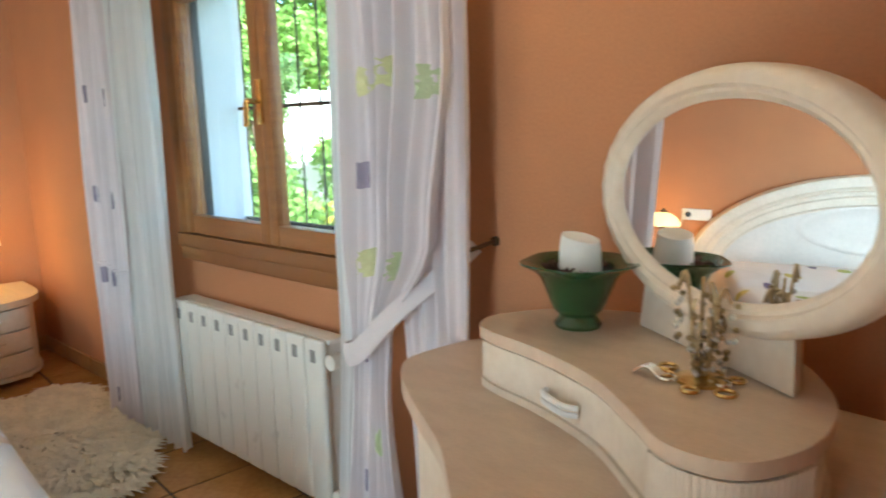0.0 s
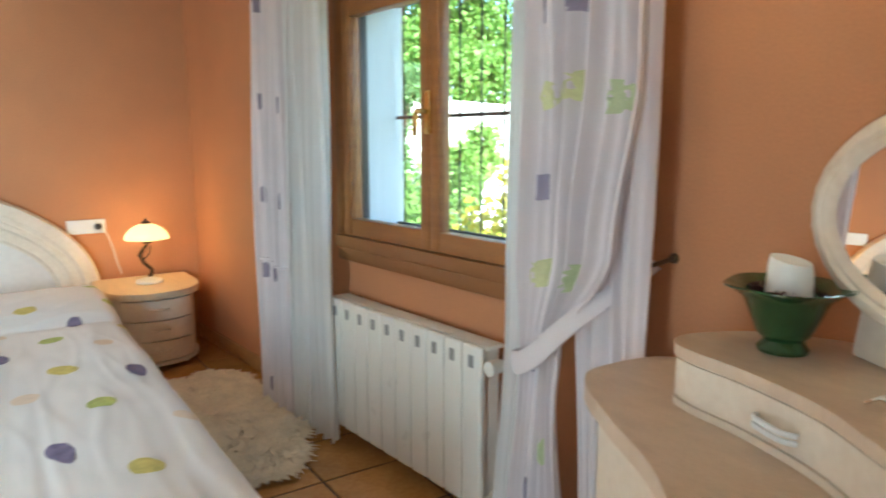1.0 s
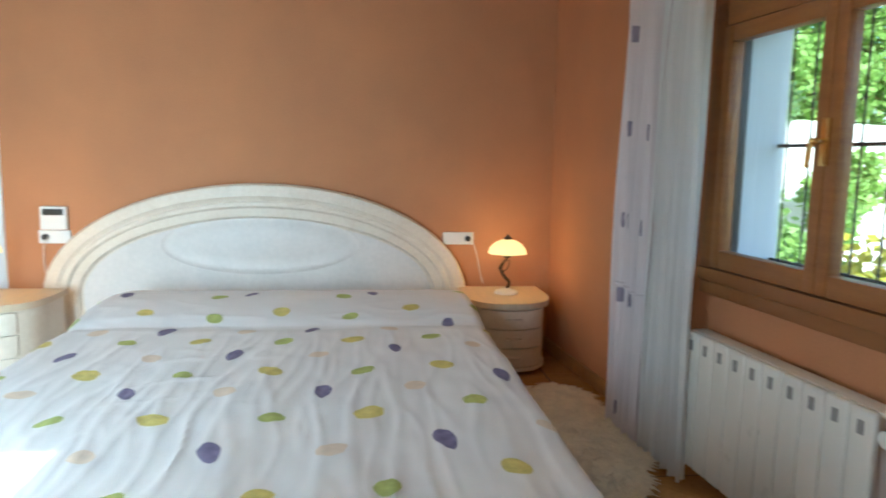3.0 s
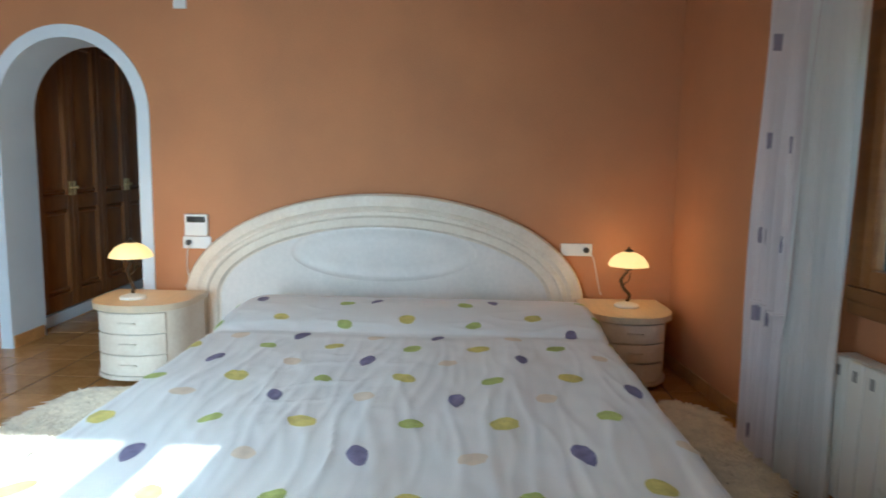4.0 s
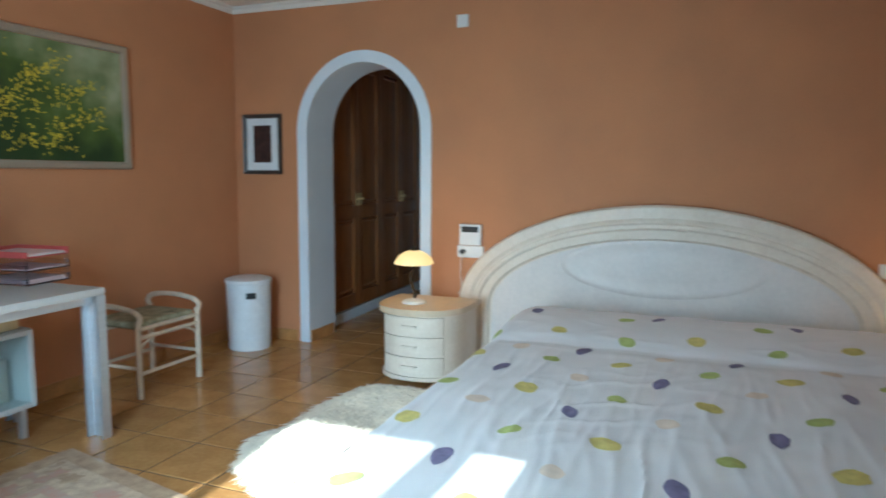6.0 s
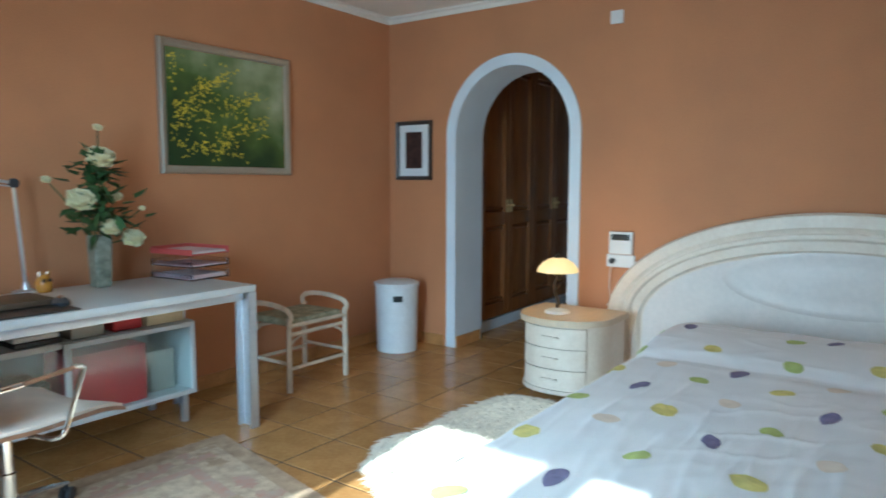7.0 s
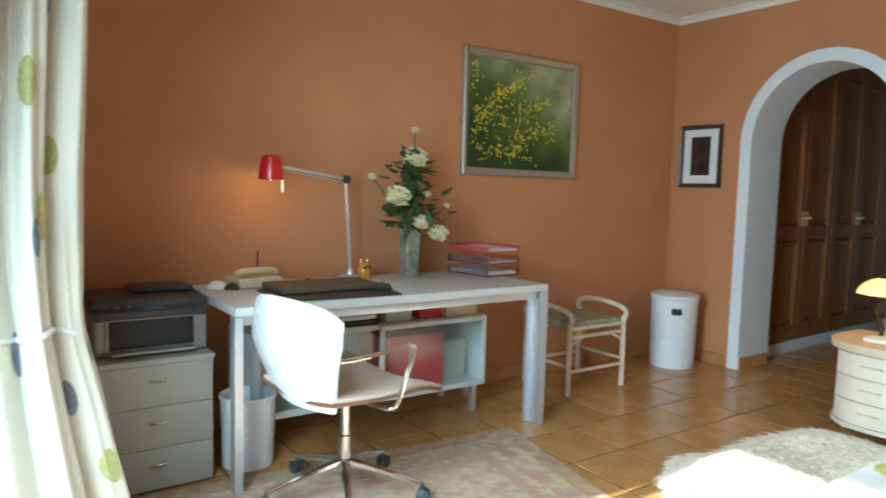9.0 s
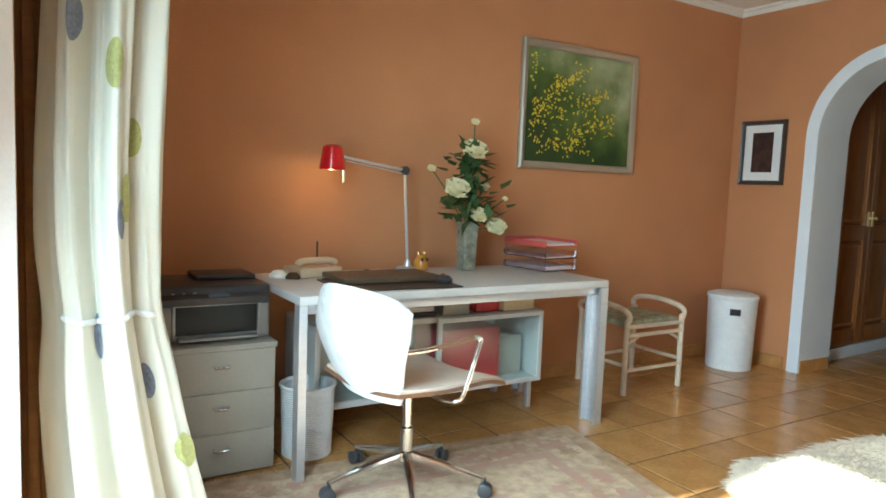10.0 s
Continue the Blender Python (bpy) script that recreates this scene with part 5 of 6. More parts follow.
box(bm, (UM - 0.018, -0.034, 1.255), (UM + 0.018, -0.024, 1.40), 0.004)
tube(bm, spline([(UM, -0.03, 1.33), (UM, -0.06, 1.33), (UM - 0.012, -0.07, 1.325), (UM - 0.02, -0.07, 1.25)], 14), 0.009, 10)
part("window_handle", bm, M_brass, window, "brass window handle")
bm = bm_()
for lo, hi in (((U0 + 0.002, 0.072, Z0), (U0 + 0.012, 0.297, Z1)), ((U1 - 0.012, 0.072, Z0), (U1 - 0.002, 0.297, Z1)), ((U0 + 0.012, 0.072, Z1 - 0.012), (U1 - 0.012, 0.297, Z1 - 0.002)), ((U0 + 0.012, 0.072, Z0 + 0.002), (U1 - 0.012, 0.33, Z0 + 0.012))):
    box(bm, lo, hi, 0)
part("reveal", bm, M_reveal, window, "bluish-white outer reveal")
bm = bm_()
box(bm, (U0 + 0.013, 0.074, Z0 + 0.013), (U0 + 0.035, 0.105, Z1 - 0.013), 0.002)
part("shutter_guide", bm, M_darkgrey, window, "dark shutter guide")
grille = thing("window_grille", NORTH.copy(), "black wrought-iron window grille outside", "grille")
for i in range(10):
    u = U0 + 0.06 + i * (U1 - U0 - 0.12) / 9
    bm = bm_()
    tube(bm, [(u, 0.27, Z0 + 0.012 + k * (Z1 - Z0 - 0.024) / 24) for k in range(25)], [0.0042 if k % 4 else 0.0056 for k in range(25)], 6)
    part("bar", bm, M_iron, grille)
for z in (0.875, 1.33, 1.79):
    bm = bm_()
    box(bm, (U0 + 0.013, 0.262, z - 0.007), (U1 - 0.013, 0.278, z + 0.007), 0.002)
    part("crossbar", bm, M_iron, grille)

# ---- radiator ----
rad = thing("radiator", NORTH.copy(), "cream enamelled sectional radiator under the window", "radiator")
for k in range(10):
    u0 = 1.875 + k * 0.0915
    bm = bm_()
    box(bm, (u0 + 0.0015, -0.127, 0.078), (u0 + 0.0885, -0.101, 0.612), 0.0115, 5)
    box(bm, (u0 + 0.012, -0.1015, 0.09), (u0 + 0.077, -0.035, 0.596), 0.006, 2)
    sec = part("section", bm, M_rad, rad)
    bm = bm_()
    # slot is not cut: a thin grey plate carries the shade of its recess
    box(bm, (u0 + 0.032, -0.1285, 0.540), (u0 + 0.057, -0.1265, 0.580), 0.001, 1)
    part("slot", bm, M_slot_shade, sec, "grey plate for the shade in a vent slot")
bm = bm_()
box(bm, (1.872, -0.099, 0.598), (2.793, -0.034, 0.612), 0.004)
part("top_grille", bm, M_rad, rad)
for z in (0.555, 0.12):
    bm = bm_()
    tube(bm, [(2.785, -0.07, z), (2.83, -0.07, z)], 0.012, 12)
    tube(bm, [(2.822, -0.07, z), (2.822, -0.125, z)], [0.020, 0.024], 14)
    part("valve", bm, M_rad, rad, "cream radiator valve")
bm = bm_()
tube(bm, spline([(2.83, -0.07, 0.12), (2.845, -0.07, 0.10), (2.85, -0.06, 0.003)], 10), 0.008, 8)
part("pipe", bm, M_rad, rad)
for u in (2.0, 2.65):
    bm = bm_()
    box(bm, (u, -0.036, 0.50), (u + 0.03, -0.0006, 0.53), 0.002)
    part("bracket", bm, M_rad, rad)


# ---- curtains ----
def curtain_fn(left, right, base, amp, waves, phase):
    """left, right: lists of (z, u); the cloth hangs between with pleats."""
    def at(tab, z):
        for (za, ua), (zb, ub) in zip(tab, tab[1:]):
            if za >= z >= zb:
                t = (za - z) / (za - zb)
                t = t * t * (3 - 2 * t)
                return ua + (ub - ua) * t
        return tab[-1][1] if z < tab[-1][0] else tab[0][1]

    def f(s, z):
        a, b = at(left, z), at(right, z)
        w = min(1.0, abs(b - a) / 0.3)
        d = base + amp * w * (math.sin(2 * math.pi * waves * s + phase + 0.5 * math.sin(z * 2.0)) + 0.35 * math.sin(2 * math.pi * waves * 2.3 * s + z))
        return Vector((a + (b - a) * s + 0.006 * math.sin(z * 5 + s * 9), -d, z))
    return f


def curtain(name, fns, label):
    root = thing(name, NORTH.copy(), label, "curtain", "curtains at the window")
    for nm, f, mm, z0, z1, lb in fns:
        bm = bm_()
        surface(bm, f, lin(0, 1, 90), lin(z1, z0, 60))
        part(nm, bm, mm, root, lb)
    return root


def curtain_print(root, f, s, z, ws, hz, kind, material, m_side=-1):
    bm = bm_()
    pts = blob_outline(kind, 1.0, int(s * 100 + z * 37)) if kind != "bar" else [(-1, -1), (-0.3, -1.05), (0.4, -0.95), (1, -1), (1.05, -0.2), (0.95, 0.5), (1, 1), (0.3, 1.05), (-0.4, 0.95), (-1, 1), (-1.05, 0.3), (-0.95, -0.4)]
    rings = [[bm.verts.new(f(max(0, min(1, s + px * ws * k)), z + py * hz * k) + Vector((0, 0.004 * m_side, 0))) for px, py in pts] for k in (1.0, 0.66, 0.33)]
    c = bm.verts.new(f(s, z) + Vector((0, 0.004 * m_side, 0)))
    n_ = len(pts)
    for a, b in zip(rings, rings[1:]):
        for j in range(n_):
            bm.faces.new((a[j], a[(j + 1) % n_], b[(j + 1) % n_], b[j]))
    for j in range(n_):
        bm.faces.new((rings[-1][j], rings[-1][(j + 1) % n_], c))
    part("print", bm, material, root)


M_cp = mat("grey_purple_print", (0.33, 0.29, 0.38), 0.85, vary=0.15, fine=200)
M_cy = mat("pale_yellow_print", (0.72, 0.72, 0.40), 0.85, vary=0.1, fine=200)
M_cg = mat("pale_green_print", (0.62, 0.70, 0.42), 0.85, vary=0.1, fine=200)
fl = curtain_fn([(2.40, 1.38), (1.0, 1.35), (0.03, 1.35)], [(2.40, 1.70), (1.0, 1.66), (0.03, 1.63)], 0.17, 0.026, 5, 0.4)
fv = curtain_fn([(2.40, 1.62), (0.03, 1.58)], [(2.40, 1.97), (1.0, 1.945), (0.03, 1.96)], 0.155, 0.022, 6, 2.0)
cl = curtain("curtain", [("printed_panel", fl, M_curtain, 0.03, 2.40, "pinkish-white panel with small purple prints"), ("voile", fv, M_lining, 0.02, 2.40, "white voile panel")], "pinkish-white printed curtain with white voile, hanging to the floor")
for s, z in ((0.30, 1.80), (0.55, 1.82), (0.30, 1.40), (0.72, 1.38), (0.22, 1.00), (0.40, 1.00), (0.25, 0.66), (0.6, 0.66), (0.3, 0.13), (0.78, 0.98), (0.30, 2.15)):
    curtain_print(cl, fl, s, z, 0.042, 0.034, "bar", M_cp)
bm = bm_()
tube(bm, [fl(s, 0.70) + Vector((0, -0.008, 0.012 * math.sin(s * 6))) for s in lin(0.1, 0.95, 20)], 0.006, 8)
part("tie_cord", bm, M_curtain, cl)

fr = curtain_fn([(2.40, 3.05), (1.4, 3.04), (0.70, 3.03), (0.03, 2.97)], [(2.40, 3.39), (1.4, 3.37), (0.98, 3.31), (0.70, 3.16), (0.55, 3.15), (0.03, 3.19)], 0.19, 0.030, 5, 1.0)
fb = curtain_fn([(2.40, 3.12), (0.03, 3.20)], [(2.40, 3.40), (0.9, 3.38), (0.03, 3.37)], 0.150, 0.022, 4, 0.0)
fw = curtain_fn([(2.40, 2.94), (0.8, 2.94), (0.03, 2.88)], [(2.40, 3.12), (0.8, 3.07), (0.03, 3.02)], 0.16, 0.02, 5, 0.7)
cr = curtain("curtain", [("printed_panel", fr, M_curtain, 0.03, 2.40, "pinkish-white panel gathered by a tieback"), ("back_panel", fb, M_curtain, 0.03, 2.40, ""), ("voile", fw, M_lining, 0.02, 2.40, "white voile panel")], "pinkish-white printed curtain gathered in a tieback beside the window")
for s, z in ((0.18, 1.34), (0.50, 1.36), (0.82, 1.33), (0.25, 0.90), (0.66, 0.90), (0.62, 0.42), (0.30, 1.80), (0.7, 1.80)):
    curtain_print(cr, fr, s, z, 0.11, 0.05, "dot", M_cy if s < 0.6 else M_cg)
for s, z in ((0.12, 1.55), (0.45, 1.56), (0.22, 1.12), (0.4, 0.30), (0.3, 0.66)):
    curtain_print(cr, fr, s, z, 0.035, 0.032, "bar", M_cp)
bm = bm_()
band = spline([(3.005, -0.15, 0.66), (3.03, -0.235, 0.655), (3.10, -0.25, 0.685), (3.20, -0.22, 0.79), (3.29, -0.13, 0.89), (3.335, -0.075, 0.945)], 30)
rows_ = []
for i, p in enumerate(band):
    h0 = 0.034 - 0.014 * i / 29
    d = (band[min(i + 1, 29)] - band[max(i - 1, 0)]).normalized()
    side_ = Vector((-d.z, 0, d.x)).normalized() if abs(d.x) + abs(d.z) > 0.2 else Vector((0, 0, 1))
    rows_.append([bm.verts.new(p + side_ * h0 * q + Vector((0, (0.004 if q in (-1, 1) else -0.004), 0))) for q in (-1, -0.5, 0, 0.5, 1)] + [bm.verts.new(p + side_ * h0 * q + Vector((0, 0.012, 0))) for q in (1, -1)])
for a_, b_ in zip(rows_, rows_[1:]):
    for q in range(7):
        bm.faces.new((a_[q], a_[(q + 1) % 7], b_[(q + 1) % 7], b_[q]))
part("tieback", bm, M_curtain, cr, "pinkish-white fabric tieback")
hook = thing("tieback_hook", NORTH @ Matrix.Translation((3.345, 0, 0.95)), "brass tieback hook on the wall", "hook")
bm = bm_()
lathe(bm, [(0.0, 0.0), (0.013, 0.0), (0.011, 0.008), (0.0, 0.01)], seg=16)
bmesh.ops.transform(bm, matrix=Matrix.Rotation(math.pi / 2, 4, "X"), verts=bm.verts)
part("rosette", bm, M_bronze, hook)
bm = bm_()
tube(bm, spline([(0, -0.005, 0), (0.0, -0.06, -0.005), (-0.015, -0.10, -0.015), (-0.03, -0.09, -0.03)], 14), 0.006, 8)
part("arm", bm, M_bronze, hook)
rod = thing("curtain_rod", NORTH.copy(), "dark curtain rod above the window", "curtain rod")
bm = bm_()
tube(bm, [(1.05, -0.15, 2.42), (3.6, -0.15, 2.42)], 0.013, 12)
part("pole", bm, M_bronze, rod)
for u in (1.15, 3.5):
    bm = bm_()
    tube(bm, [(u, -0.0005, 2.42), (u, -0.15, 2.42)], 0.008, 8)
    part("bracket", bm, M_bronze, rod)


# ---- dresser ----
def closed_spline(pts, n):
    pts = [Vector((x, y, 0)) for x, y in pts]
    k, out = len(pts), []
    for i in range(n):
        t = i / n * k
        j = int(t)
        u = t - j
        p0, p1, p2, p3 = (pts[(j + d) % k] for d in (-1, 0, 1, 2))
        q = 0.5 * (2 * p1 + (p2 - p0) * u + (2 * p0 - 5 * p1 + 4 * p2 - p3) * u * u + (3 * p1 - p0 - 3 * p2 + p3) * u ** 3)
        out.append((q.x, q.y))
    return out


def shrink(outline, d):
    n_, out = len(outline), []
    area = sum(outline[i][0] * outline[(i + 1) % n_][1] - outline[(i + 1) % n_][0] * outline[i][1] for i in range(n_))
    sg = 1 if area > 0 else -1
    for i in range(n_):
        (ax, ay), (bx, by) = outline[i - 1], outline[(i + 1) % n_]
        tx, ty = bx - ax, by - ay
        ln = math.hypot(tx, ty) or 1
        out.append((outline[i][0] - sg * ty / ln * d, outline[i][1] + sg * tx / ln * d))
    return out


dresser = thing("dresser", Matrix.Identity(4), "cream limed-wood corner dresser with a raised curved drawer box", "dresser")
LOW = closed_spline([(3.37, 4.99), (3.42, 4.89), (3.56, 4.80), (3.73, 4.71), (3.86, 4.61), (4.02, 4.50), (4.22, 4.455), (4.38, 4.53), (4.44, 4.72), (4.42, 5.0), (4.33, 5.24), (4.0, 5.27), (3.65, 5.245), (3.42, 5.19)], 110)
UPP = closed_spline([(3.575, 5.03), (3.585, 4.955), (3.64, 4.925), (3.76, 4.905), (3.90, 4.86), (4.01, 4.79), (4.09, 4.735), (4.165, 4.743), (4.205, 4.805), (4.215, 4.90), (4.18, 5.02), (4.07, 5.15), (3.86, 5.23), (3.66, 5.16)], 120)
bm = bm_()
prism(bm, LOW, 0.705, 0.742, 0.010, 3)
part("worktop", bm, M_creamtop, dresser, "limed wood dresser top")
bm = bm_()
prism(bm, shrink(LOW, 0.03), 0.05, 0.704, 0.004)
part("body", bm, M_cream, dresser)
bm = bm_()
prism(bm, shrink(LOW, 0.015), 0.0, 0.05, 0.006)
part("plinth", bm, M_cream, dresser)
bm = bm_()
prism(bm, UPP, 0.838, 0.860, 0.008, 3)
part("box_top", bm, M_creamtop, dresser, "limed wood top of the raised drawer box")
bm = bm_()
prism(bm, shrink(UPP, 0.010), 0.755, 0.837, 0.002)
boxb = part("drawer_box", bm, M_cream, dresser)
bm = bm_()
prism(bm, shrink(UPP, 0.002), 0.7425, 0.756, 0.004)
part("box_base_moulding", bm, M_cream, dresser)
up2 = shrink(UPP, 0.010)
front = [p for p in up2 if p[1] < 4.965 and p[0] < 4.06]
bm = bm_()
prism(bm, front + shrink(UPP, 0.02)[up2.index(front[0]):up2.index(front[-1]) + 1][::-1] if False else front + [(x + 0.006, y + 0.010) for x, y in front[::-1]], 0.762, 0.832, 0.0)
bmesh.ops.translate(bm, verts=bm.verts, vec=(-0.0035, -0.0045, 0))
dfront = part("drawer_front", bm, M_cream, dresser)
mid = min(front, key=lambda p: abs(p[0] - 3.83))
for dz in (0.0, 0.012):
    bm = bm_()
    tube(bm, spline([(mid[0] - 0.045, mid[1] + 0.004, 0.796 - dz), (mid[0] - 0.030, mid[1] - 0.022, 0.800 - dz), (mid[0] + 0.020, mid[1] - 0.040, 0.800 - dz), (mid[0] + 0.040, mid[1] - 0.028, 0.797 - dz)], 14), 0.005, 8)
    part("handle", bm, M_white, dfront, "white double-bar drawer handle")
fl_pts = [p for p in UPP if p[1] < 4.84 and p[0] > 4.06]
for i, (x, y) in enumerate(fl_pts):
    if i % 1 == 0:
        bm = bm_()
        tube(bm, [(x, y + 0.004, 0.757), (x, y + 0.004, 0.836)], 0.0062, 8)
        part("reed", bm, M_cream, boxb)

# oval mirror on the dresser
MN = Vector((-0.454, -0.891, 0.0))
MH = Vector((0.891, -0.454, 0.0))
MC = Vector((4.000, 5.046, 1.112))
MB = Matrix.Translation(MC) @ Matrix((( MH.x, -MN.x, 0, 0), (MH.y, -MN.y, 0, 0), (0, 0, 1, 0), (0, 0, 0, 1))) @ Matrix.Rotation(radians(-1.9), 4, "X")
mirror = thing("vanity_mirror", MB, "oval mirror in a wide cream moulded frame on the dresser", "mirror")
MA_, MB_ = 0.330, 0.197
bm = bm_()
prev, first = None, None
for inset, d in ((0.0, 0.02), (0.0, 0.0), (0.004, -0.012), (0.014, -0.020), (0.030, -0.022), (0.036, -0.016), (0.042, -0.018), (0.050, -0.012), (0.054, 0.0)):
    ring = [bm.verts.new(((MA_ - inset) * math.cos(2 * math.pi * i / 96), d - (0.002 if i % 3 == 0 and 0.004 < inset < 0.035 else 0), (MB_ - inset * 0.95) * math.sin(2 * math.pi * i / 96))) for i in range(96)]
    if prev:
        for i in range(96):
            bm.faces.new((prev[i], prev[(i + 1) % 96], ring[(i + 1) % 96], ring[i]))
    else:
        first = ring
    prev = ring
bm.faces.new(first)
part("frame", bm, M_cream, mirror, "cream moulded oval frame")
bm = bm_()
bm.faces.new([bm.verts.new(((MA_ - 0.050) * math.cos(2 * math.pi * i / 96), -0.004, (MB_ - 0.048) * math.sin(2 * math.pi * i / 96))) for i in range(96)])
part("mirror_glass", bm, M_mirror, mirror)
bm = bm_()
prism(bm, [(-0.20, 0.004), (0.17, 0.004), (0.15, 0.035), (-0.18, 0.035)], -0.2505, -0.125, 0.004)
for v in bm.verts:
    if v.co.z > -0.2:
        v.co.x *= 0.93
part("stand", bm, M_cream, mirror, "cream curved mirror stand")

# bowl with candle
bowl = thing("glass_bowl", Matrix.Translation((3.735, 5.06, 0.861)), "green glass bowl with a white candle and dried petals", "bowl")
bm = bm_()
prof = [(0.0, 0.0), (0.042, 0.0), (0.044, 0.006), (0.036, 0.016), (0.034, 0.022), (0.046, 0.034), (0.060, 0.068), (0.072, 0.098), (0.095, 0.115), (0.104, 0.119), (0.104, 0.122), (0.094, 0.119), (0.068, 0.102), (0.054, 0.068), (0.038, 0.038), (0.0, 0.032)]
lathe(bm, prof, seg=40, warp=lambda a, z: 0.05 * math.sin(5 * a) * max(0, (z - 0.09) / 0.03))
part("bowl_body", bm, M_green_glass, bowl, "green fluted glass bowl")
bm = bm_()
lathe(bm, [(0.0, 0.07), (0.041, 0.07), (0.036, 0.15), (0.033, 0.166), (0.026, 0.160), (0.0, 0.155)], seg=26, warp=lambda a, z: 0.04 * math.sin(2 * a + 1) * (1 if z > 0.12 else 0))
for v in bm.verts:
    v.co.z -= 0.22 * v.co.x if v.co.z > 0.12 else 0.0
    v.co.x += 0.004
part("candle", bm, M_wax, bowl, "half-burnt white candle")
rb = random.Random(9)
M_potp = mat("dried_petals", (0.10, 0.04, 0.035), 0.8, vary=0.4, scale=40)
for i in range(26):
    a, q = rb.uniform(0, 6.28), rb.uniform(0.040, 0.064)
    bm = bm_()
    leaf(bm, (q * math.cos(a), q * math.sin(a), 0.098 + rb.uniform(0, 0.012)), (rb.uniform(-1, 1), rb.uniform(-1, 1), rb.uniform(0, 0.7)), 0.026, 0.009)
    part("petal", bm, M_potp, bowl)

# gilt jewellery stand
stand = thing("jewellery_stand", Matrix.Translation((4.03, 4.945, 0.861)), "small gilt and crystal jewellery stand with hanging chains", "ornament")
rj = random.Random(21)
M_giltdark = mat("aged_gilt_metal", (0.50, 0.39, 0.22), 0.3, metal=0.9, vary=0.25, scale=30)
M_crystal = mat("pale_crystal", (0.78, 0.76, 0.70), 0.08, metal=0.35, vary=0.1)
bm = bm_()
lathe(bm, [(0.0, 0.0), (0.035, 0.0), (0.036, 0.005), (0.012, 0.012), (0.0, 0.013)], seg=20)
part("foot", bm, M_brass, stand)
for k in range(17):
    a = k * 0.9 + 0.3
    x, y = math.cos(a), math.sin(a)
    r1 = rj.uniform(0.008, 0.034)
    h1 = rj.uniform(0.08, 0.165)
    bm = bm_()
    tube(bm, spline([(0.008 * x, 0.008 * y, 0.008), (0.016 * x, 0.016 * y, h1 * 0.6), (r1 * x, r1 * y, h1), (r1 * 1.4 * x, r1 * 1.4 * y, h1 - 0.02)], 14), 0.0028, 8)
    br = part("branch", bm, M_giltdark, stand)
    for j in range(5):
        bm = bm_()
        lathe(bm, [(0.0, -0.005), (0.004, -0.002), (0.005, 0.002), (0.0, 0.006)], (r1 * 1.4 * x + rj.uniform(-0.008, 0.008), r1 * 1.4 * y + rj.uniform(-0.008, 0.008), h1 - 0.025 - 0.016 * j), 8)
        part("bead", bm, M_crystal if j % 2 else M_giltdark, br)
for k in range(9):
    a = k * 0.7
    bm = bm_()
    rr_ = rj.uniform(0.008, 0.014)
    cx, cy = rj.uniform(0.03, 0.075) * math.cos(a), rj.uniform(0.03, 0.06) * math.sin(a)
    tube(bm, [(cx + rr_ * math.cos(q), cy + rr_ * math.sin(q), 0.004) for q in [2 * math.pi * i / 16 for i in range(16)]], 0.003, 6, True)
    part("ring", bm, M_brass if k % 3 else M_chrome, stand)
trinket = thing("jewellery_clip", Matrix.Translation((3.965, 4.915, 0.861)), "small silver jewellery clip lying on the dresser", "ornament")
bm = bm_()
for q in range(4):
    tube(bm, spline([(-0.02, 0.004 * q - 0.006, 0.004), (0.0, 0.004 * q - 0.006, 0.016), (0.02, 0.004 * q - 0.006, 0.004)], 10), 0.003, 6)
part("clip", bm, M_chrome, trinket)
wl = thing("wall_lamp", NORTH @ Matrix.Translation((3.62, 0, 1.86)), "small cream wall lamp above the dresser, switched on", "lamp")
bm = bm_()
lathe(bm, [(0.0, -0.07), (0.04, -0.06), (0.09, 0.0), (0.10, 0.04), (0.094, 0.04), (0.08, 0.0), (0.0, -0.055)], (0, -0.10, 0), 24)
part("shade", bm, M_shade, wl, "lit cream glass shade").visible_shadow = False
bm = bm_()
box(bm, (-0.03, -0.06, -0.05), (0.03, -0.0006, 0.02), 0.006)
part("bracket", bm, M_wax, wl)
point_light("wall_lamp_light", NORTH @ Vector((3.62, -0.14, 1.88)), 0.6, (1.0, 0.72, 0.42), 0.04)
# ---- glazed door in the east wall ----
door = thing("door_1", Matrix.Identity(4), "wooden double glazed door to the terrace", "door", kind="structure")
bm = bm_()
# post at y 2.69 and side-light rails are unseen, added to stripe the bed's sun
for lo, hi in (((4.456, 2.90, 0.0), (4.54, 2.985, 2.16)), ((4.458, 2.690, 0.0), (4.538, 2.745, 2.07)), ((4.460, 2.745, 0.0), (4.536, 2.90, 0.12)), ((4.460, 2.745, 1.76), (4.536, 2.90, 2.07)), ((4.365, 1.03, 0.0), (4.438, 1.095, 2.16)), ((4.395, 1.095, 0.0), (4.425, 1.115, 2.15)), ((4.456, 1.166, 2.07), (4.54, 2.90, 2.16))):
    box(bm, lo, hi, 0.006)
part("door_frame", bm, M_wood, door)
bm = bm_()
# white reveal, widened into the opening to cut the sun patch beside the sheepskin
box(bm, (4.440, 1.035, 0.0), (4.718, 1.42, 2.119), 0.004)
part("jamb_sun_block", bm, M_white_wall, door, "white painted door reveal, widened to block the sun")
bm = bm_()
box(bm, (4.492, 2.743, 0.118), (4.497, 2.902, 1.765), 0)
part("side_light", bm, M_glass, door, "narrow clear side pane, unseen, added to let a sun stripe onto the bed").visible_shadow = False
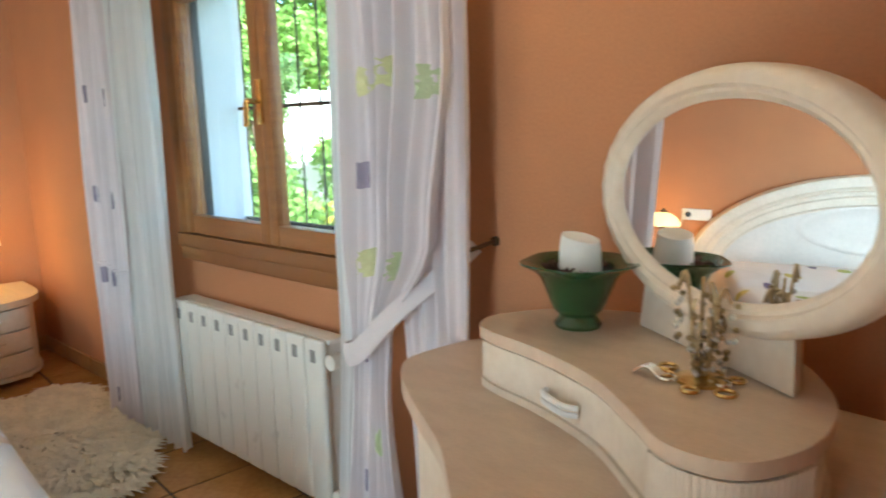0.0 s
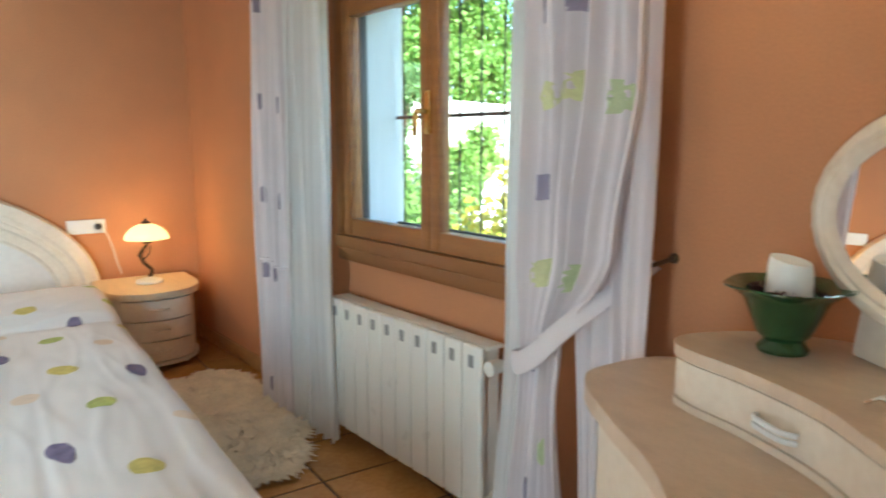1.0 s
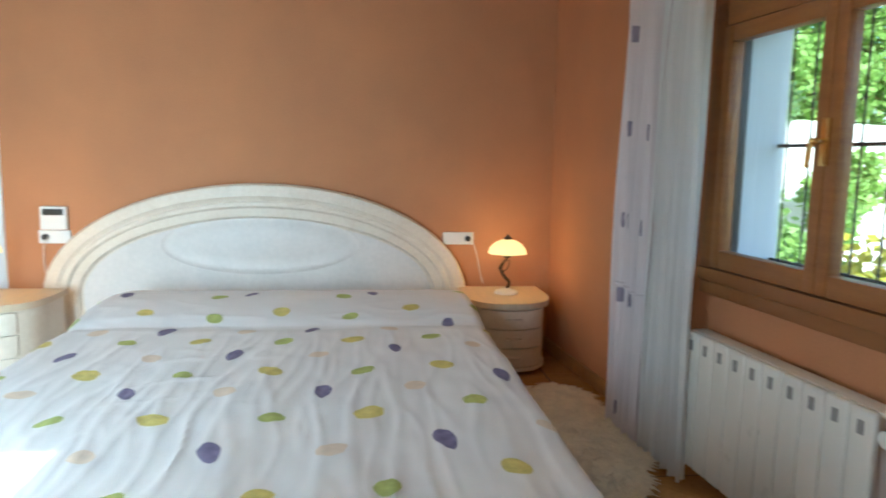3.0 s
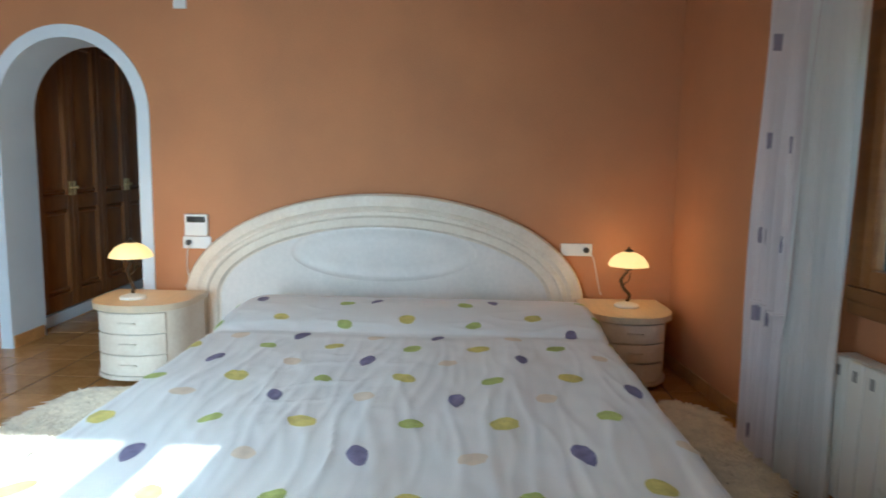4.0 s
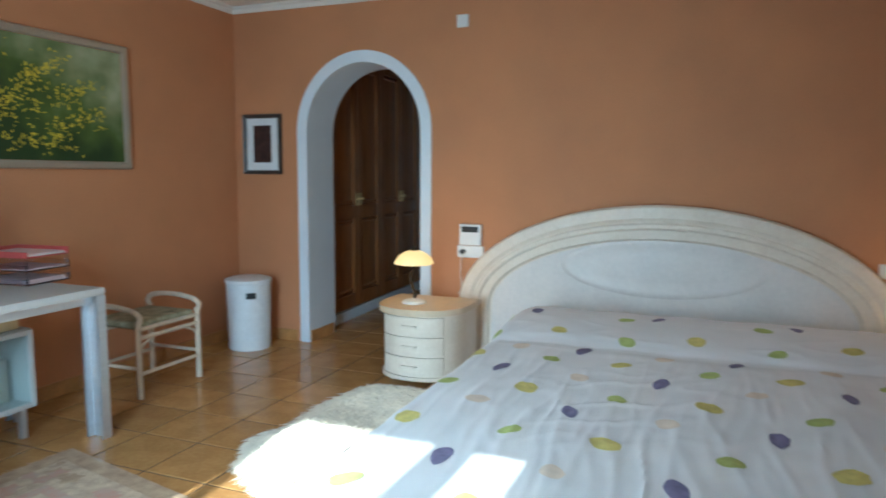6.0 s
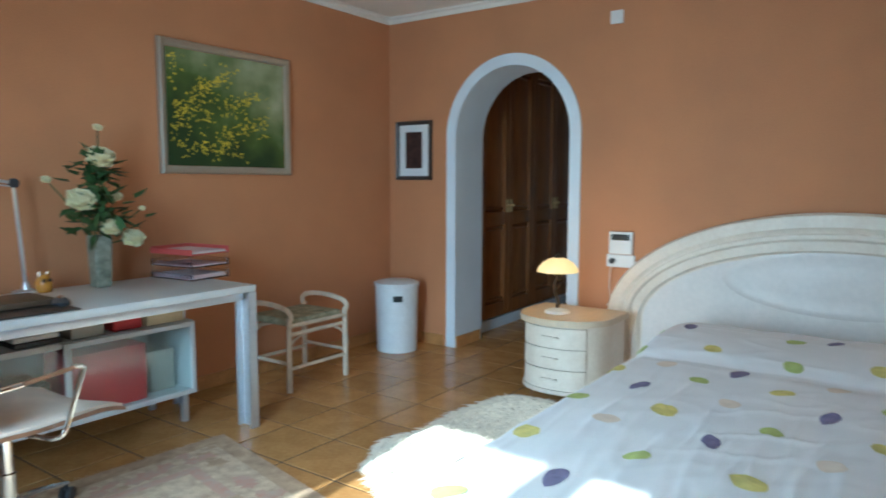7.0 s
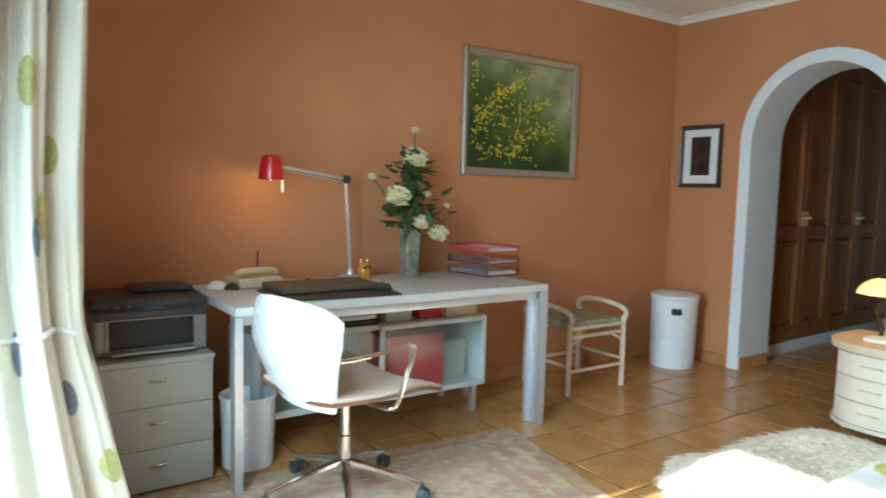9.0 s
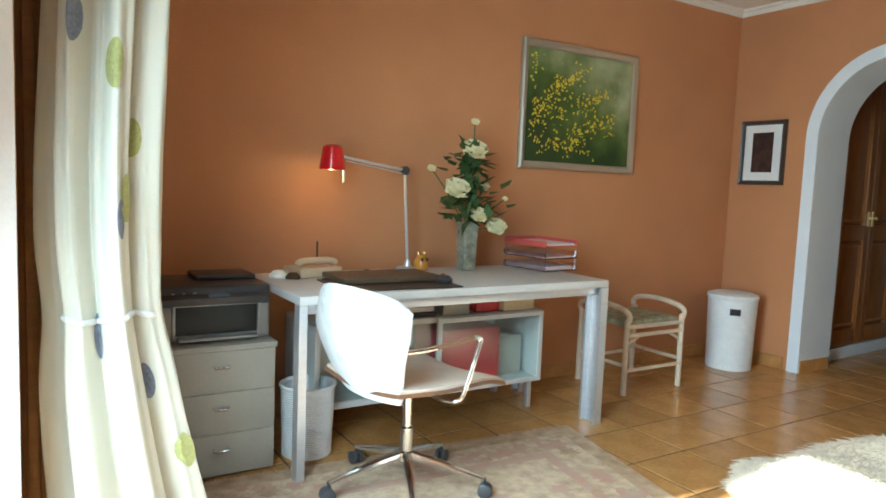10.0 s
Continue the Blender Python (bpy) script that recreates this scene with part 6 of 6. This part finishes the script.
# narrow closed leaf: unseen, its stile and deep top rail bound the sun patch
for mtx, w_ in ((Matrix.Translation((4.475, 2.275, 0)), 0.412), (Matrix.Translation((4.50, 1.425, 0)) @ Matrix.Rotation(radians(-86), 4, "Z"), 1.06)):
    bm = bm_()
    st = 0.07
    for lo, hi in (((0, 0, 0.012), (0.05, st, 2.066)), ((0, w_ - st, 0.012), (0.05, w_, 2.066)), ((0.001, st, 0.012), (0.049, w_ - st, 0.13)), ((0.001, st, 1.93 if w_ > 1 else 1.76), (0.049, w_ - st, 2.066))):
        box(bm, lo, hi, 0.006)
    lf = part("door_leaf", bm, M_wood, door)
    lf.matrix_local = mtx
    bm = bm_()
    box(bm, (0.022, st - 0.006, 0.124), (0.027, w_ - st + 0.006, 1.936 if w_ > 1 else 1.766), 0)
    g = part("pane", bm, M_glass, lf, "clear door pane")
    g.visible_shadow = False
M_ep = mat("blue_grey_leaf_print", (0.20, 0.22, 0.28), 0.85, vary=0.3, fine=120)
M_ey = mat("yellow_green_leaf_print", (0.42, 0.42, 0.16), 0.85, vary=0.2, fine=120)
east = thing("curtain", Matrix.Translation((4.255, 1.20, 0)), "cream-white printed curtain gathered beside the glazed door", "curtain")


def bunch(s, z):
    """Gathered cloth with deep pleats, drawn in at the tieback and spreading below it."""
    a = 2 * math.pi * s
    fl_ = 1 + 0.45 * max(0, (1.0 - z)) ** 1.4 - 0.10 * math.exp(-((z - 0.80) / 0.12) ** 2)
    fold = math.sin(8 * a + 0.5 * math.sin(z * 1.7) + 0.8 * math.sin(2 * a))
    k = 1 + 0.26 * math.copysign(abs(fold) ** 0.7, fold) + 0.07 * math.sin(19 * a + z) + 0.04 * math.sin(z * 3 + 3 * a)
    return Vector((0.118 * k * fl_ * math.cos(a) - 0.115 * max(0, 1.05 - z) ** 1.6 - 0.035 * max(0, z - 1.2), 0.13 * k * math.sin(a), z))


bm = bm_()
surface(bm, bunch, lin(0, 1, 220), lin(0.03, 2.36, 60))
bmesh.ops.remove_doubles(bm, verts=bm.verts, dist=1e-4)
part("printed_panel", bm, see_through(mat("cream_white_curtain", (0.66, 0.64, 0.55), 0.8, vary=0.04, scale=4, fine=260, bump=0.15), 0.15, (0.80, 0.80, 0.68)), east)
bm = bm_()
tube(bm, [bunch(q, 0.80) * 1.0 + Vector((0, 0, 0.012 * math.sin(q * 25))) for q in lin(0.10, 0.40, 26)], 0.008, 8)
part("tieback", bm, M_lining, east, "narrow cream fabric tieback")
for s, z, mm, w, h_ in ((0.22, 1.70, M_ep, 0.012, 0.06), (0.16, 1.52, M_ep, 0.012, 0.06), (0.19, 0.75, M_ep, 0.012, 0.06), (0.26, 1.42, M_ey, 0.02, 0.06), (0.30, 1.10, M_ey, 0.02, 0.06), (0.33, 1.62, M_ep, 0.012, 0.06), (0.47, 1.30, M_ey, 0.02, 0.055), (0.28, 1.05, M_ep, 0.012, 0.05), (0.36, 0.62, M_ep, 0.012, 0.05), (0.46, 0.92, M_ey, 0.02, 0.05), (0.42, 1.75, M_ep, 0.012, 0.05), (0.50, 0.72, M_ep, 0.012, 0.05), (0.40, 0.42, M_ey, 0.02, 0.05), (0.36, 1.25, M_ey, 0.02, 0.05)):
    bm = bm_()
    rings = []
    for k in (1.0, 0.66, 0.33):
        ring = []
        for j in range(14):
            a = 2 * math.pi * j / 14
            p = bunch(s + k * w * math.cos(a), z + k * h_ * math.sin(a))
            ring.append(bm.verts.new(p + Vector((p.x, p.y, 0)).normalized() * 0.006))
        rings.append(ring)
    for ra, rb_ in zip(rings, rings[1:]):
        for j in range(14):
            bm.faces.new((ra[j], ra[(j + 1) % 14], rb_[(j + 1) % 14], rb_[j]))
    bm.faces.new(rings[-1])
    part("print", bm, mm, east)
bm = bm_()
tube(bm, [(4.30, 0.75, 2.40), (4.30, 2.72, 2.40)], 0.013, 10)
tagged(link("curtain_rod", bm, M_bronze), "dark curtain rod over the glazed door", "curtain rod")

# ---- outside ----
M_ground = mat("dry_grass_ground", (0.16, 0.17, 0.06), 0.9, vary=0.3, scale=1.5, fine=30)
bm = bm_()
surface(bm, lambda u, v: Vector((u, v, -0.35 + 0.05 * noise.noise((u * 0.3, v * 0.3, 0)))), [-600, -60, -20, -10, -6, -3, 0, 3, 6, 10, 20, 60, 600], [-600, -60, -20, -10, -6, -3, 0, 3, 6, 10, 20, 60, 600])
tagged(link("ground", bm, M_ground), "dry garden ground outside", "ground", kind="structure")
M_path = mat("white_gravel", (0.72, 0.70, 0.66), 0.9, vary=0.12, scale=3, fine=60)
bm = bm_()
prism(bm, [(-6.0, 8.2), (6.0, 9.2), (6.0, 11.5), (-6.0, 10.6)], -0.36, -0.27)
tagged(link("pavement_path", bm, M_path), "sunlit pale garden path", "path", kind="structure")
M_standin_wall = mat("white_standin_wall", (0.78, 0.77, 0.74), 0.8, vary=0.06, scale=2, fine=40)
bm = bm_()
# added slab across the window view, turned sunward as the bright band; its top slopes
prism(bm, [(-6.0, -0.4), (7.0, -0.4), (7.0, 1.0), (0.0, 1.75), (-6.0, 2.3)], 0.0, 0.25, 0.01)
bmesh.ops.transform(bm, verts=bm.verts, matrix=Matrix.Translation((-4.0, 11.0, 0)) @ Matrix.Rotation(math.atan2(0.75, 0.65), 4, "Z") @ Matrix.Rotation(math.pi / 2, 4, "X"))
tagged(link("standin_wall", bm, M_standin_wall, smooth=False), "white stand-in wall with a sloping top, for the bright band outside", "wall")
M_bark = mat("grey_brown_bark", (0.12, 0.085, 0.06), 0.9, vary=0.3, scale=8, fine=40, bump=0.5)


def leaf(name, c, c2):
    """Thin leaf: diffuse gloss in front, light shining through from behind."""
    m = mat(name, c, 0.55, vary=0.3, scale=3, fine=20, tint=c2)
    n, l = m.node_tree.nodes, m.node_tree.links
    mix, tr = n.new("ShaderNodeMixShader"), n.new("ShaderNodeBsdfTranslucent")
    tr.inputs["Color"].default_value = (c[0] * 1.2, c[1] * 1.2, c[2], 1)
    mix.inputs[0].default_value = 0.45
    l.new(n["Principled BSDF"].outputs[0], mix.inputs[1])
    l.new(tr.outputs[0], mix.inputs[2])
    l.new(mix.outputs[0], n["Material Output"].inputs["Surface"])
    return m


M_leafg = leaf("garden_leaf", (0.26, 0.40, 0.10), (0.15, 0.25, 0.05))
M_leafy = leaf("yellow_green_leaf", (0.60, 0.52, 0.06), (0.26, 0.36, 0.06))
M_leafd = leaf("pine_leaf", (0.19, 0.30, 0.12), (0.12, 0.20, 0.08))


def foliage(name, clumps, count, size, material, parent, seed):
    r = random.Random(seed)
    verts, faces = [], []
    for cx, cy, cz, rad_ in clumps:
        for i in range(count):
            d = Vector((r.gauss(0, 1), r.gauss(0, 1), r.gauss(0, 1))).normalized() * rad_ * r.uniform(0.45, 1.05)
            p = Vector((cx, cy, cz)) + d
            a = Vector((r.gauss(0, 1), r.gauss(0, 1), r.gauss(0, 0.6))).normalized()
            b = a.cross(Vector((r.gauss(0, 1), r.gauss(0, 1), r.gauss(0, 1)))).normalized()
            ln, w = size * r.uniform(0.7, 1.3), size * 0.32
            n0 = len(verts)
            verts += [tuple(p), tuple(p + a * ln * 0.5 + b * w), tuple(p + a * ln), tuple(p + a * ln * 0.5 - b * w)]
            faces.append((n0, n0 + 1, n0 + 2, n0 + 3))
    me = bpy.data.meshes.new(name)
    me.from_pydata(verts, [], faces)
    me.materials.append(material)
    ob = new(name, me)
    ob.parent = parent
    tagged(ob, kind="stuff")
    return ob


def shrub(x, y, h, rad_, material, seed, label):
    r = random.Random(seed)
    root = thing("shrub", Matrix.Translation((x, y, -0.35)), label, "shrub", "garden shrubs")
    clumps = []
    for k in range(9):
        a = r.uniform(0, 6.28)
        q = rad_ * r.uniform(0.1, 0.75)
        z = h * r.uniform(0.25, 0.9)
        clumps.append((q * math.cos(a), q * math.sin(a), z, rad_ * r.uniform(0.3, 0.5)))
        bm = bm_()
        tube(bm, spline([(0, 0, 0), (q * 0.4 * math.cos(a), q * 0.4 * math.sin(a), z * 0.5), (q * math.cos(a), q * math.sin(a), z)], 8), [0.03 - 0.003 * i for i in range(8)], 6)
        part("branch", bm, M_bark, root)
    foliage("leaves", clumps, 420, 0.10, material, root, seed)
    return root


def tree(x, y, h, seed, material, label):
    r = random.Random(seed)
    root = thing("tree", Matrix.Translation((x, y, -0.35)), label, "tree", "garden trees")
    bm = bm_()
    tube(bm, spline([(0, 0, 0), (0.08, 0.05, h * 0.3), (-0.05, 0.1, h * 0.6), (0.05, 0, h * 0.9)], 14), [0.14 - 0.009 * i for i in range(14)], 10)
    part("trunk", bm, M_bark, root)
    clumps = []
    for k in range(16):
        a, z = r.uniform(0, 6.28), h * r.uniform(0.35, 1.0)
        q = r.uniform(0.5, 1.5) * (1.2 - 0.6 * z / h)
        bm = bm_()
        tube(bm, spline([(0, 0.05, z * 0.8), (0.5 * q * math.cos(a), 0.5 * q * math.sin(a), z * 0.95), (q * math.cos(a), q * math.sin(a), z)], 8), [0.045 - 0.005 * i for i in range(8)], 6)
        part("limb", bm, M_bark, root)
        clumps.append((q * math.cos(a), q * math.sin(a), z, r.uniform(0.45, 0.8)))
    foliage("crown", clumps, 620, 0.15, material, root, seed + 1)
    return root


shrub(0.1, 7.6, 1.25, 0.9, M_leafy, 31, "yellow-green flowering shrub outside the window")
shrub(1.1, 7.9, 1.25, 0.8, M_leafg, 32, "green shrub outside the window")
shrub(-1.3, 7.4, 1.2, 0.9, M_leafg, 33, "green shrub outside the window")
shrub(2.2, 8.1, 1.2, 0.7, M_leafy, 34, "yellow-green shrub outside the window")
shrub(-2.8, 7.2, 1.35, 0.9, M_leafy, 35, "yellow-green shrub outside the window")
shrub(-0.6, 8.6, 1.5, 0.6, M_leafy, 36, "tall yellow-flowering shrub outside the window")
shrub(-3.6, 7.7, 1.3, 0.9, M_leafg, 51, "green shrub outside the window")
shrub(-5.0, 8.3, 1.45, 1.0, M_leafy, 52, "yellow-green shrub outside the window")
shrub(-6.0, 8.4, 1.6, 1.1, M_leafg, 54, "green shrub outside the window")
shrub(-8.2, 8.9, 2.1, 1.1, M_leafy, 55, "yellow-green shrub outside the window")
shrub(-7.0, 10.3, 3.0, 1.0, M_leafy, 56, "tall yellow-flowering shrub outside the window")
for k, lx in enumerate((-4.6, -3.3, -1.9, -0.7, 0.8, 2.2)):
    shrub(-4.0 + 0.655 * lx + 0.60, 11.0 + 0.755 * lx - 0.52, (2.5, 1.8, 2.7, 2.1, 2.9, 1.9)[k], (0.75, 0.6, 0.8)[k % 3], (M_leafg, M_leafy, M_leafd)[k % 3], 70 + k, ("tall green hedge bush by the white stand-in wall", "yellow-green bush by the white stand-in wall", "dark green bush by the white stand-in wall")[k % 3])
tree(-7.4, 10.6, 4.6, 62, M_leafg, "green tree close to the house")
tree(-7.6, 12.4, 5.2, 57, M_leafg, "green tree in the garden")
tree(-10.5, 11.2, 5.5, 58, M_leafd, "dark tree in the garden")
tree(-3.2, 13.9, 4.8, 41, M_leafd, "dark pine-like tree in the garden")
tree(-9.0, 9.6, 4.8, 43, M_leafd, "dark tree in the garden")
# ---- floor tiles, each a piece of the floor ----
TS = 0.33
bm = bm_()
box(bm, (-TS / 2 + 0.0045, -TS / 2 + 0.0045, -0.0045), (TS / 2 - 0.0045, TS / 2 - 0.0045, 0.0), 0.0025, 1)
tile_me = None
rt = random.Random(2)
for i in range(-11, 17):
    for j in range(0, 17):
        cx, cy = 0.02 + TS * (i + 0.5) + 0.166 - 0.3, 0.215 + TS * (j - 0.5)
        if cx < -0.2 and (cy > 2.2):
            continue
        if cx > 4.62 and cy < 2.7:
            continue
        if cx > 5.4 or cy > 4.985 + 0.0875 * max(cx, 0) + 0.2 or cy < -0.05:
            continue
        if 0.5 < cx < 2.7 and 2.75 < cy < 4.1:
            continue
        if tile_me is None:
            ob = link("tile", bm, M_tile, floor)
            tile_me = ob.data
        else:
            ob = new("tile", tile_me)
            ob.parent = floor
        ob.location = (cx, cy, rt.uniform(-0.0006, 0.0004))
        ob.rotation_euler = (rt.gauss(0, 0.0012), rt.gauss(0, 0.0012), rt.choice((0, math.pi / 2, math.pi, -math.pi / 2)))
